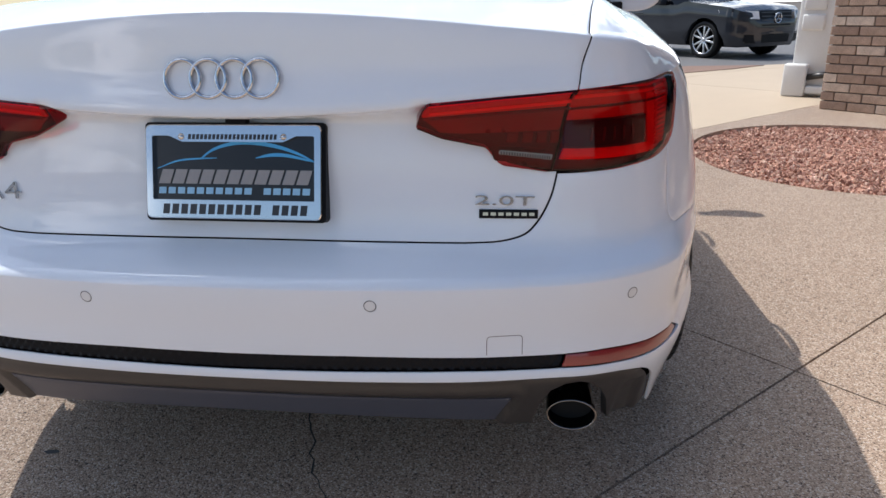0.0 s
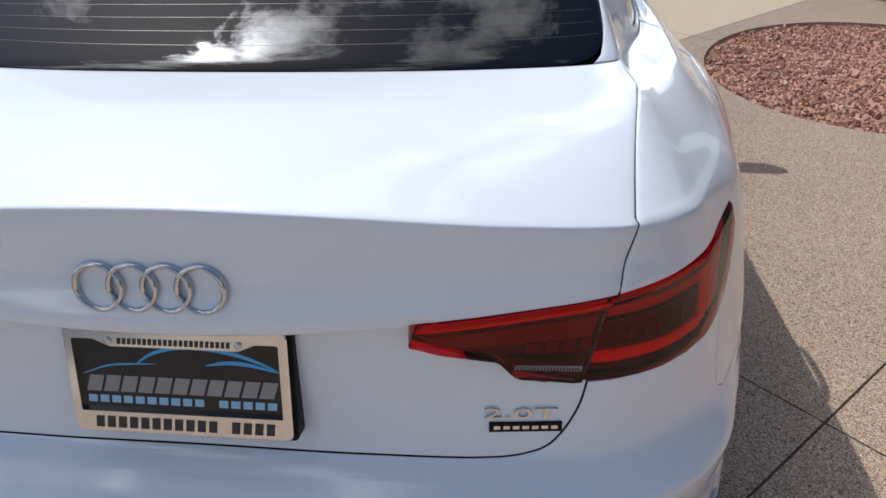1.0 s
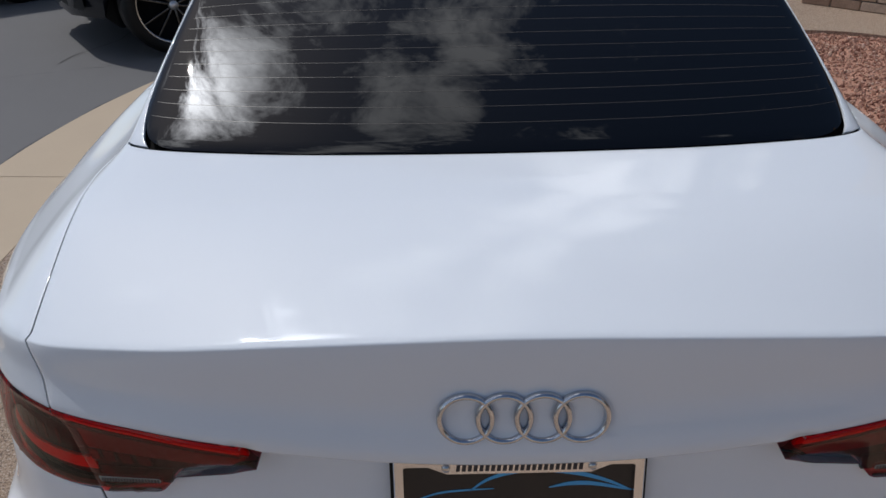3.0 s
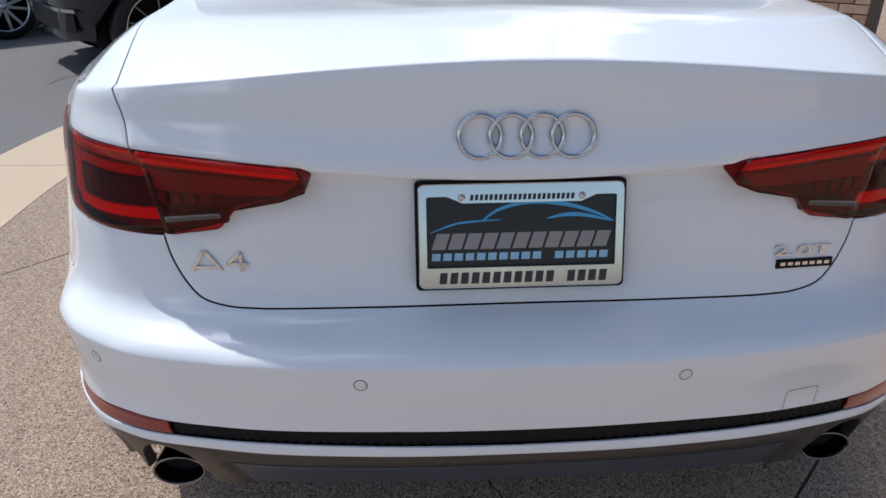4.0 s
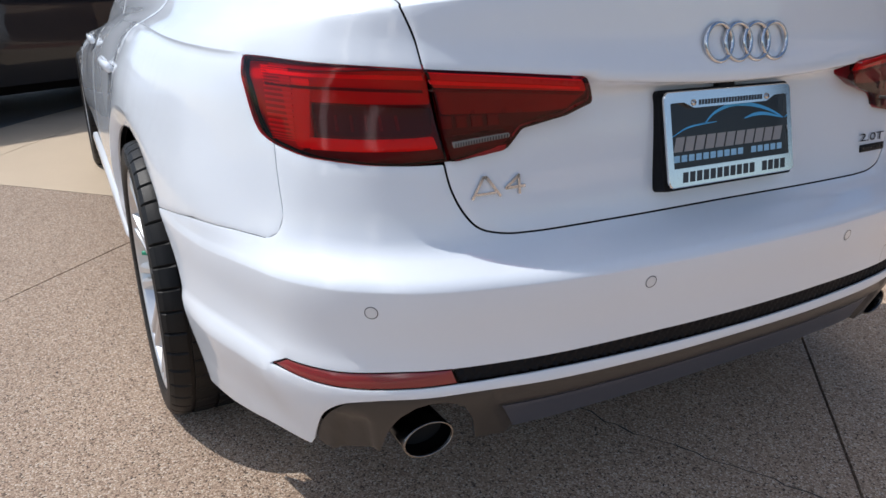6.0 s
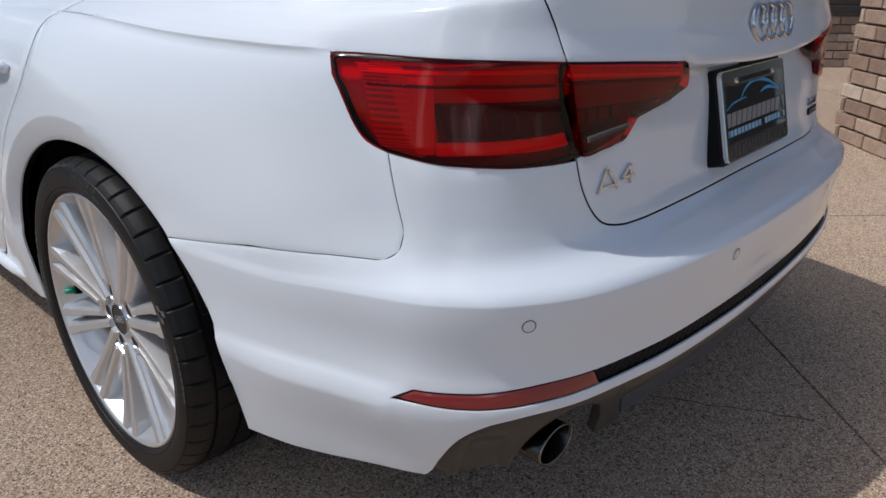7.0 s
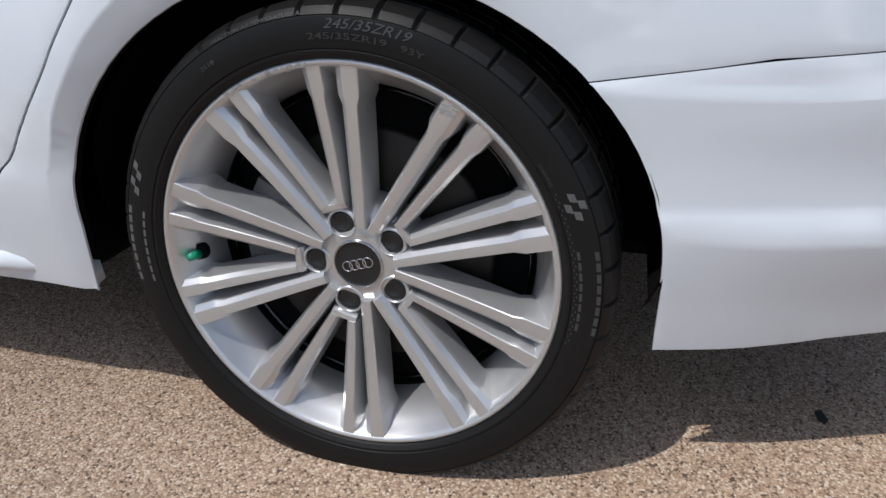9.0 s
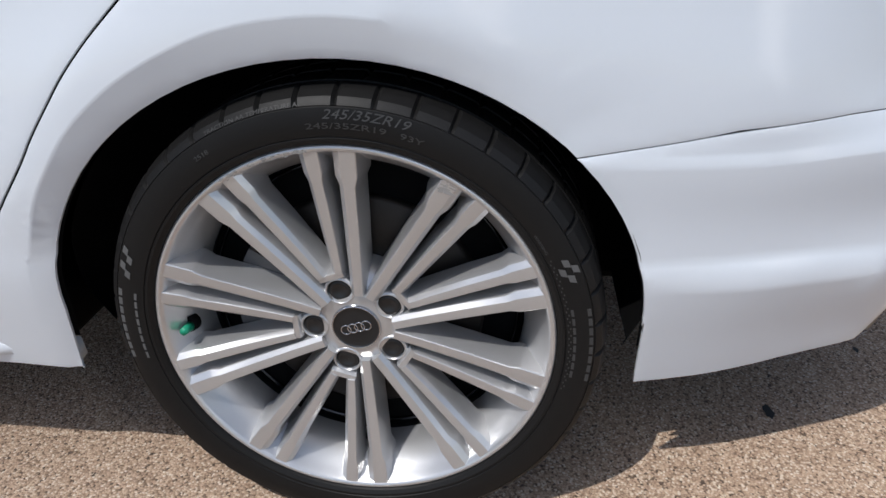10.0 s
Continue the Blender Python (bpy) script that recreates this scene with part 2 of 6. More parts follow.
# feature lines: v, then height and inset at the tail's middle, its corner, the side, the door and the nose
STATIONS = [0, HALF[4], HALF[7], HALF[9] + .15, HALF[13], HALF[15]]
LINES = [
    (0.000, (.319, .032), (.280, .040), (.226, .032), (.215, .030), (.22, .06), (.22, .07)),
    (0.090, (.406, .009), (.405, .004), (.400, .003), (.40, .006), (.40, .02), (.40, .02)),
    (0.112, (.426, .0105), (.425, .0075), (.422, .0072), (.42, .008), (.42, .01), (.42, .01)),
    (0.150, (.460, .013), (.460, .013), (.460, .0078), (.46, .008), (.46, .0), (.46, .0)),
    (0.255, (.571, .001), (.569, .001), (.545, .003), (.555, .0078), (.56, .0), (.56, .0)),
    (0.265, (.580, .002), (.578, .002), (.553, .003), (.565, .0080), (.565, .0), (.565, .0)),
    (0.275, (.586, .012), (.584, .010), (.561, .0065), (.575, .0084), (.57, .002), (.57, .002)),
    (0.350, (.622, .104), (.622, .056), (.622, .011), (.64, .0115), (.60, .01), (.60, .01)),
    (0.500, (.800, .136), (.770, .082), (.755, .034), (.77, .024), (.66, .03), (.66, .03)),
    (0.525, (.824, .144), (.842, .092), (.836, .050), (.852, .056), (.70, .06), (.70, .06)),
    (0.537, (.829, .128), (.862, .090), (.859, .060), (.874, .074), (.712, .072), (.712, .072)),
    (0.545, (.835, .085), (.868, .088), (.865, .063), (.880, .085), (.72, .08), (.72, .08)),
    (0.551, (.841, .083), (.873, .089), (.870, .067), (.883, .090), (.722, .085), (.722, .085)),
    (0.600, (.896, .104), (.906, .099), (.890, .077), (.897, .100), (.73, .10), (.73, .10)),
    (0.690, (.996, .112), (.944, .108), (.914, .100), (.916, .122), (.74, .14), (.74, .14)),
    (0.702, (1.000, .122), (.949, .120), (.918, .106), (.920, .127), (.745, .16), (.745, .16)),
]
V_LINES = [r[0] for r in LINES]
SURFACE = LINES
V_BELT, V_RAIL, V_TOP = 1.10, 1.62, 2.05


def skin(u, v):
    """Points of the skin for arrays u (metres round the plan, 0 at the tail) and v (upwards)."""
    u, v = np.atleast_1d(np.asarray(u, float)), np.atleast_1d(np.asarray(v, float))
    au = np.abs(u)
    b = hermite(u, KNOTS, PLAN2)
    e = 0.004
    tan = hermite(np.clip(u + e, KNOTS[0], KNOTS[-1]), KNOTS, PLAN2) - hermite(np.clip(u - e, KNOTS[0], KNOTS[-1]), KNOTS, PLAN2)
    tan /= np.linalg.norm(tan, axis=1, keepdims=True)
    inward = np.stack([-tan[:, 1], tan[:, 0]], 1)
    rows = []
    for _, *st in SURFACE:
        zd = hermite(au, STATIONS, np.array(st), True, True)
        rows.append(np.column_stack([b + inward * zd[:, 1:2], zd[:, 0]]))
    belt, rail = hermite(u, KNOTS, BELT2, True), hermite(u, KNOTS, RAIL2, True)
    mid = (rows[-1] + belt) / 2 + np.array([0, 0, .017])
    crown = rail * np.array([.75, 1, 1]) + np.array([0, .05, .028])
    crown[:, 1] = np.clip(crown[:, 1], 1.2, 2.62)
    top = rail * np.array([.0, 1, 0]) + np.array([0, 0, 1.424])
    top[:, 1] = np.clip(top[:, 1], 1.42, 2.45)
    pane = (belt + rail) / 2 + np.array([0, 0, .012])
    rows += [mid, belt, pane, rail, crown, top]
    vs = np.array(V_LINES + [.9, V_BELT, 1.36, V_RAIL, 1.8, V_TOP])
    r = np.array(rows)
    # monotone cubic in v at every point
    h = np.diff(vs)[:, None, None]
    d = np.diff(r, axis=0) / h
    s = np.zeros_like(r)
    s[0], s[-1] = d[0], d[-1] * (1, 1, 0)
    den = d[:-1] + d[1:]
    s[1:-1] = np.where(d[:-1] * d[1:] > 0, 2 * d[:-1] * d[1:] / np.where(den == 0, 1, den), 0)
    i = np.clip(np.searchsorted(vs, v, "right") - 1, 0, len(vs) - 2)
    k = np.arange(len(u))
    w, hh = ((v - vs[i]) / (vs[i + 1] - vs[i]))[:, None], (vs[i + 1] - vs[i])[:, None]
    out = (2 * w**3 - 3 * w**2 + 1) * r[i, k] + (w**3 - 2 * w**2 + w) * hh * s[i, k] + (3 * w**2 - 2 * w**3) * r[i + 1, k] + (w**3 - w**2) * hh * s[i + 1, k]
    # the glass is an even, slightly bowed sheet
    g = np.clip((v - V_BELT) / (V_RAIL - V_BELT), 0, 1)[:, None]
    glazed = belt + (rail - belt) * g + np.array([0, 0, .044]) * g * (1 - g)
    out = np.where((g > 0) & (g < 1), glazed, out)
    # the flanks sit a little nearer the tail, the upper body a little lower
    y = out[:, 1].copy()
    out[:, 1] -= .033 * np.clip((y - .03) / .48, 0, 1) * (1 - .9 * np.clip((y - .95) / .40, 0, 1))
    back = 1 - np.clip((y - .08) / .22, 0, 1)
    out[:, 2] -= .017 * back + .009 * (1 - back) * np.clip((out[:, 2] - .30) / .35, 0, 1)
    return out


def skin_normal(u, v):
    e = 0.003
    u, v = np.asarray(u, float), np.asarray(v, float)
    a = skin(np.clip(u + e, KNOTS[0], KNOTS[-1]), v) - skin(np.clip(u - e, KNOTS[0], KNOTS[-1]), v)
    c = skin(u, np.minimum(v + e, V_TOP)) - skin(u, np.maximum(v - e, -.05))
    n = np.cross(a, c)
    return n / np.maximum(np.linalg.norm(n, axis=1, keepdims=True), 1e-9)


GU, GV = [g.ravel() for g in np.meshgrid(np.linspace(0, 4.2, 525), np.linspace(0, 1.1, 200), indexing="ij")]
GP = skin(GU, GV)


def find(axis, a, z, lo, hi, vmin=0.0, vmax=1.1):
    """(u, v) of the skin's point with the given x (axis 0) or y (axis 1) and z."""
    ok = (GU >= lo) & (GU <= hi) & (GV >= vmin) & (GV <= vmax)
    i = np.argmin(np.where(ok, (GP[:, axis] - a) ** 2 + (GP[:, 2] - z) ** 2, 9))
    p = np.array([GU[i], GV[i]])
    for _ in range(6):
        q = skin([p[0], p[0] + 1e-4, p[0]], [p[1], p[1], p[1] + 1e-4])[:, [axis, 2]]
        j = np.column_stack([q[1] - q[0], q[2] - q[0]]) / 1e-4
        if abs(np.linalg.det(j)) < 1e-6:
            break
        p = p + np.clip(np.linalg.solve(j, np.array([a, z]) - q[0]), -.02, .02)
        p[1] = min(max(p[1], vmin), vmax)
    return p


def tail(x, z, vmin=0.0, vmax=.7):
    return find(0, x, z, 0, HALF[5], vmin, vmax)


def side(y, z, vmin=0.0, vmax=1.1):
    return find(1, y, z, HALF[4] - .08, 4.2, vmin, vmax)


def rounded(points, radius=0.02, closed=True, seg=6):
    """A polygon with its corners rounded; a point may carry a radius of its own as a third value."""
    out, n = [], len(points)
    for i, p in enumerate(points):
        r = p[2] if len(p) > 2 else radius
        p = np.array(p[:2], float)
        a, c = np.array(points[i - 1][:2], float), np.array(points[(i + 1) % n][:2], float)
        if r <= 0 or (not closed and i in (0, n - 1)):
            out.append(p)
            continue
        la, lc = np.linalg.norm(a - p), np.linalg.norm(c - p)
        r = min(r, .45 * la, .45 * lc)
        s, e = p + (a - p) / la * r, p + (c - p) / lc * r
        for k in range(seg + 1):
            t = k / seg
            out.append((1 - t) ** 2 * s + 2 * t * (1 - t) * p + t * t * e)
    return np.array(out)


def dense(poly, step, closed=True):
    q = np.vstack([poly, poly[:1]]) if closed else poly
    out = []
    for a, b in zip(q[:-1], q[1:]):
        k = max(1, int(np.ceil(np.linalg.norm(b - a) / step)))
        out += [a + (b - a) * j / k for j in range(k)]
    if not closed:
        out.append(q[-1])
    return np.array(out)


def area(p):
    return .5 * np.sum(p[:, 0] * np.roll(p[:, 1], -1) - np.roll(p[:, 0], -1) * p[:, 1])


def shrunk(p, d):
    """A closed outline moved inwards by d."""
    t = np.roll(p, -1, 0) - np.roll(p, 1, 0)
    t /= np.maximum(np.linalg.norm(t, axis=1, keepdims=True), 1e-9)
    n = np.stack([-t[:, 1], t[:, 0]], 1)
    return p + n * (d if area(p) > 0 else -d)


def inside(q, poly):
    x, y, res = q[:, 0], q[:, 1], np.zeros(len(q), bool)
    x0, y0 = poly[-1]
    for x1, y1 in poly:
        if y0 != y1:
            res ^= ((y0 > y) != (y1 > y)) & (x < (x1 - x0) * (y - y0) / (y1 - y0) + x0)
        x0, y0 = x1, y1
    return res


def grid_lines(lo, hi, step, keep=()):
    g = list(np.linspace(lo, hi, max(2, int((hi - lo) / step) + 1)))
    for k in keep:
        if lo < k < hi:
            g = [x for x in g if abs(x - k) > .45 * step] + [k]
    return np.array(sorted(g))


def panel(name, outline, mat, parent, cuts=(), lift=0.0, depth=0.004, step=0.016, gap=0.0023, label="", mirror=False, edge=0.0008, shape=None, creases=()):
    """A piece of the skin inside an outline in (u, v), with a turned-in rim. shape(u, v) adds to its lift."""
    outline = dense(np.asarray(outline, float), step * .6)
    rings = [shrunk(outline, gap)] + [shrunk(dense(np.asarray(c, float), step * .6), -gap) for c in cuts]
    pts, segs = [], []
    for r in rings:
        n0 = len(pts)
        pts += list(r)
        segs += [(n0 + i, n0 + (i + 1) % len(r)) for i in range(len(r))]
    extra = [shrunk(r, .004 if k == 0 else -.004) for k, r in enumerate(rings)]
    folds = []
    for c in creases:
        line = dense(np.asarray(c, float), .012, False)
        t = np.gradient(line, axis=0)
        t /= np.linalg.norm(t, axis=1, keepdims=True)
        side_step = np.stack([-t[:, 1], t[:, 0]], 1) * .003
        folds += [line, line + side_step, line - side_step]
    lo, hi = outline.min(0), outline.max(0)
    g = np.stack(np.meshgrid(grid_lines(lo[0], hi[0], step), grid_lines(lo[1], hi[1], step, V_LINES), indexing="ij"), -1).reshape(-1, 2)
    ok = inside(g, shrunk(outline, step * .45 + .004))
    for c in rings[1:]:
        ok &= ~inside(g, shrunk(c, -step * .45 - .004))
    for f in folds[::3]:
        for a in f:
            ok &= np.hypot(*(g - a).T) > .010
    extra.append(g[ok])
    for f in folds:
        extra.append(f[inside(f, shrunk(outline, .006))])
    allp = np.vstack([np.array(pts)] + extra)
    from mathutils import geometry
    res = geometry.delaunay_2d_cdt([Vector(map(float, p)) for p in allp], segs, [], 0, 1e-6)
    uv, faces = np.array([tuple(p) for p in res[0]]), np.array(res[2])
    mid = uv[faces].mean(1)
    keep = inside(mid, rings[0])
    for c in rings[1:]:
        keep &= ~inside(mid, c)
    faces = faces[keep]
    pos, nor = skin(uv[:, 0], uv[:, 1]), skin_normal(uv[:, 0], uv[:, 1])
    h = np.full(len(uv), lift)
    if shape is not None:
        h = h + shape(uv[:, 0], uv[:, 1])
    count = {}
    for f in faces:
        for a, b in ((f[0], f[1]), (f[1], f[2]), (f[2], f[0])):
            count.setdefault((min(a, b), max(a, b)), []).append((a, b))
    rim = [e[0] for e in count.values() if len(e) == 1]
    border = sorted({i for e in rim for i in e})
    h[border] -= edge
    pos = pos + nor * h[:, None]
    verts, polys = list(pos), [tuple(f) for f in faces]
    if depth:
        top = {i: len(verts) + k for k, i in enumerate(border)}
        verts += [pos[i] for i in border]
        low = {i: len(verts) + k for k, i in enumerate(border)}
        verts += [pos[i] - nor[i] * depth for i in border]
        polys += [(top[b], top[a], low[a], low[b]) for a, b in rim]
    verts = np.array(verts)
    made = []
    for sign in ((1, -1) if mirror else (1,)):
        fs = polys if sign == 1 else [tuple(reversed(f)) for f in polys]
        made.append(mesh_object(name, verts * (sign, 1, 1), fs, mat, parent, label))
    return made if mirror else made[0]


def ell(cx, cz, rx, rz, n=28):
    return [(cx + rx * math.cos(2 * math.pi * i / n), cz + rz * math.sin(2 * math.pi * i / n)) for i in range(n)]


def flip(p):
    p = np.asarray(p, float)
    return p[::-1] * (-1, 1)


def mirrored(half):
    """Closes an outline that runs from the middle line out and back to it on the right half."""
    h = np.asarray(half, float)
    return np.vstack([h, h[::-1] * (-1, 1)])


car = thing("car", "white four-door sedan with red tail lamps, parked on aggregate paving", "car")
HUB = (0.870, 0.322)


# outlines shared by the panels, as (u, v[, corner radius]) on the right half
lamp_line = rounded([(.322, .5195, .003), (.340, .5495, .006), (1.019, .549, .014), (1.010, .528, .01), (.975, .511, .02), (.93, .494, .03), (.85, .483, .04), (.68, .474, .05),
                     (.545, .4755, .02), (.470, .482, .008), (.443, .503, .006), (.362, .5105, .01)])
lamp_hole = rounded([(.385, .5195, .003), (.360, .5460, .006), (1.019, .549, .014), (1.010, .528, .01), (.975, .511, .02), (.93, .494, .03), (.85, .483, .04), (.68, .474, .05),
                     (.545, .4755, .02), (.478, .484, .008), (.455, .503, .006), (.405, .509, .01)])
lamp_in = rounded([(.322, .5195, .003), (.340, .5495, .006), (.6125, .549, 0), (.6025, .538, 0), (.5825, .516, 0), (.5705, .500, 0), (.5585, .4755, 0),
                   (.545, .4755, .0), (.470, .482, .008), (.443, .503, .006), (.362, .5105, .01)])
lamp_out = rounded([(.6165, .549, 0), (1.019, .549, .014), (1.010, .528, .01), (.975, .511, .02), (.93, .494, .03), (.85, .483, .04), (.68, .474, .05), (.5625, .474, 0),
                    (.5745, .500, 0), (.5865, .516, 0), (.6065, .538, 0)])
lid_side = rounded([(.40, .352, 0), (.468, .354, .03), (.512, .368, .03), (.540, .402, .03), (.562, .440, .03), (.573, .472, .02), (.588, .516, .02), (.612, .545, .02), (.630, .60, .02),
                    (.660, .700, .0), (.672, .768, .03), (.688, .832, .03), (.712, .894, .03), (.764, .952, .03), (.818, .986, .02), (.735, V_BELT, 0)], closed=False)
lid_outline = mirrored(np.vstack([[(0, .352)], lid_side, [(0, V_BELT)]]))
HUB2 = (HUB[0] + 2.82, HUB[1])


def arch_line(c, foot):
    top = [side(c[0] + .383 * math.cos(a), .321 + .345 * math.sin(a)) for a in np.linspace(math.pi, 0, 40)]
    a, b = np.array(top[0]), np.array(top[-1])
    up = np.vstack([[(a[0] - foot, -.004)], [(a[0] - .002, .05)], top, [(b[0] + .002, .04)], [(b[0] + .01, .0)]])
    return up


arch_rear, arch_front = arch_line((.880, 0), .008), arch_line(HUB2, .008)


def below(line):
    return np.vstack([line, [(line[-1][0], -.3), (line[0][0], -.3)]])


arch_cut, front_cut = below(arch_rear), below(arch_front)


def arch_at(v):
    """Where the arch's hind leg crosses a level."""
    leg = np.array([p for p in arch_rear if p[0] < 1.62])
    leg = leg[np.argsort(leg[:, 1])]
    return float(np.interp(v, leg[:, 1], leg[:, 0]))


bumper_side = [(.893, .348, .02), (.915, .328, .015), (.986, .324, .03), (1.148, .313, .06)]
strip_outline = mirrored([(0, .139), (.2, .140), (.40, .136), (.5685, .1322), (.5595, .106), (.40, .110), (.2, .109), (0, .107)])
refl = rounded([(.569, .1325, .002), (.644, .130, .01), (.761, .121, .01), (.858, .1140, .004), (.892, .0925, .002), (.794, .0920, .01), (.701, .0955, .01), (.560, .106, .002)])
bumper_low = [(1.067, -.003, .02), (.852, -.009, .003), (.838, -.001, .004), (.788, .048, .02), (.746, .070, .03), (.68, .080, .03), (.542, .0885, .03), (.3, .0885, 0), (0, .0885, 0)]
bumper_right = rounded([(0, .352, 0), (.40, .352, 0), (.468, .354, .03), (.512, .368, .03), (.540, .402, .03), (.562, .440, .03), (.5725, .470, 0.002), (.68, .474, .05), (.85, .483, .04), (.921, .4925, 0), (.908, .45, .03), (.889, .385, .03)]
                       + bumper_side + [(arch_at(.2735), .2735, 0)] + [(*p, 0) for p in arch_rear[::-1] if p[0] < 1.5 and p[1] < .272] + bumper_low, closed=False)
bumper_outline = mirrored(bumper_right)
# door line: up from the sill, over the shoulder to the roof
door_line = rounded([(2.33, .018, 0), (2.19, .026, .03), (2.13, .05, .04), (2.058, .105, .05), (1.983, .22, .05), (1.902, .36, .05), (1.850, .447, .05), (1.760, .53, .03), (1.735, .56, .03), (1.66, .80, .05), (1.56, 1.10, .02), (1.60, V_RAIL, 0)], closed=False)


SEAM_U = arch_at(.2735)


def quarter_outline():
    low = [(2.33, .004), (1.99, .001)]
    back = [(SEAM_U, .2735), (1.148, .313), (.986, .324), (.915, .328), (.893, .348), (.889, .385), (.908, .45), (.921, .4925), (.975, .511), (1.010, .528), (1.019, .549), (.614, .549)]
    lid = [tuple(p) for p in lid_side if p[1] > .552]
    return np.vstack([door_line[::-1], low, np.array([p for p in arch_rear[::-1] if p[0] > 1.5 or p[1] > .274]), back, lid, [(.62, V_BELT + .001), (.650, V_BELT + .0145), (.6735, V_BELT + .038), (.6965, V_BELT + .0695), (.7245, V_BELT + .1495), (.7365, 1.34), (.735, V_RAIL)]])


rear_glass = mirrored(rounded([(0, V_BELT + .001), (.57, V_BELT + .001, .06), (.648, V_BELT + .018, .07), (.694, V_BELT + .070, .07), (.722, V_BELT + .150, .05), (.735, 1.34, .1), (.722, V_RAIL - .03, .04), (.60, V_RAIL - .012, .03), (0, V_RAIL - .012)], closed=False))
side_glass = rounded([(1.24, V_BELT + .02, .03), (1.50, V_RAIL - .03, .04), (1.58, V_RAIL - .03, .0), (1.545, V_BELT + .02, 0)])
door_glass = rounded([(1.60, V_BELT + .02, .01), (1.635, V_RAIL - .03, .01), (2.68, V_RAIL - .03, .02), (2.68, V_BELT + .02, .02)])
front_glass = rounded([(2.78, V_BELT + .02, .02), (2.78, V_RAIL - .03, .02), (3.55, V_RAIL - .03, .06), (3.72, V_BELT + .02, .03)])
screen = rounded([(4.25, V_BELT + .01, .05), (4.25, V_RAIL - .02, .05), (HALF[15] - .002, V_RAIL - .02, 0), (HALF[15] - .002, V_BELT + .01, 0)])
END = HALF[15] - .001

# flare over the wheel, and the step along the bumper's foot
flare = hermite(np.linspace(0, 1, 40), np.linspace(0, 1, 11), np.array([(2.005, .085), (1.985, .14), (1.955, .215), (1.900, .300), (1.832, .369), (1.745, .430), (1.650, .455), (1.550, .453), (1.465, .426), (1.398, .378), (1.350, .305)]))
flare_zone = np.vstack([flare, [(1.3475, .2735), (1.40, -.3), (2.0, -.3)]])
foot_line = hermite(np.linspace(0, 1, 30), np.linspace(0, 1, 5), np.array([(1.26, .078), (1.12, .077), (1.0, .077), (.93, .079), (.885, .086)]))


brow_line = np.array([(1.03, .5515), (1.19, .5565), (1.5, .5525), (1.745, .5500)])


def nearest(u, v, line):
    d, i = np.full(len(u), 9.0), np.zeros(len(u), int)
    for k, (a, b) in enumerate(zip(line[:-1], line[1:])):
        e = b - a
        t = np.clip(((u - a[0]) * e[0] + (v - a[1]) * e[1]) / (e @ e), 0, 1)
        q = np.hypot(u - a[0] - t * e[0], v - a[1] - t * e[1])
        i = np.where(q < d, k, i)
        d = np.minimum(d, q)
    return d, i / (len(line) - 2)


def side_relief(u, v):
    """The wheel flare and the foot step, raised from the skin."""
    au, v = np.abs(u), np.asarray(v)
    d, s = nearest(au, v, flare)
    a, _ = nearest(au, v, arch_rear)
    amp = .0165 * np.clip((1 - s) / .30, 0, 1) * np.clip(.45 + s / .3, 0, 1)
    inner = inside(np.column_stack([au, v]), flare_zone)
    h = amp * np.where(inner, a / np.maximum(a + d, 1e-6), np.exp(-(d / .11) ** 2))
    up = v - .0775
    step = np.where(up > 0, np.clip(1 - up / .036, 0, 1), np.clip(1 + up / .05, 0, 1))
    reach = np.clip((au - .84) / .06, 0, 1) * np.clip((1.26 - au) / .16, 0, 1)
    ridge = np.interp(au, [.95, 1.03, 1.19, 1.5, 2.02, 3.8], [.549, .552, .557, .553, .547, .547])
    over = v - ridge
    brow = np.where(over > 0, np.exp(-over / .030), np.clip(1 + over / .0045, 0, 1)) * np.clip((au - 1.0) / .06, 0, 1)
    return h + .0075 * step * reach + .0042 * brow


panel("trunk_lid", lid_outline, PAINT, car, cuts=[lamp_hole, flip(lamp_hole)], gap=.0032, creases=[np.array([(-.655, .6905), (.655, .6905)]), np.array([(-.31, .5460), (.31, .5460)])])
panel("bumper", bumper_outline, PAINT, car, cuts=[strip_outline, refl, flip(refl)], gap=.0008, shape=side_relief, creases=[foot_line, foot_line * (-1, 1), np.array([(-1.10, .2570), (1.10, .2570)])])
panel("quarter_panel", quarter_outline(), PAINT, car, cuts=[side_glass], mirror=True, gap=.0010, shape=side_relief, creases=[flare[:28], brow_line])
panel("rear_door", np.vstack([door_line, [(2.74, V_RAIL), (2.74, .018)]]), PAINT, car, cuts=[door_glass], mirror=True, step=.022, gap=.0028, shape=side_relief, creases=[brow_line + (.56, -.0)])
panel("front_door", [(2.74, .018), (2.74, V_RAIL), (3.66, V_RAIL), (3.80, V_BELT), (3.85, .60), (3.80, .20), (3.75, .018)], PAINT, car, cuts=[front_glass], mirror=True, step=.05)
panel("front_wing", np.vstack([[(3.75, .018), (3.80, .20), (3.85, .60), (3.80, V_BELT), (3.66, V_RAIL), (END, V_RAIL), (END, .004)], arch_front[::-1][1:-1]]), PAINT, car, cuts=[screen], mirror=True, step=.06)
panel("roof", [(0, V_RAIL), (END, V_RAIL), (END, V_TOP - .004), (0, V_TOP - .004)], PAINT, car, mirror=True, step=.05, gap=.0)
panel("side_sill", [(2.00, .001), (2.00, .016), (3.74, .016), (3.74, .001)], PAINT, car, mirror=True, step=.03, gap=.0005, depth=.03)
panel("rear_window", rear_glass, GLASS, car, lift=-.001, gap=.0004, label="dark tinted rear window with heating wires")
panel("side_window", side_glass, GLASS, car, lift=-.003, mirror=True, step=.04)
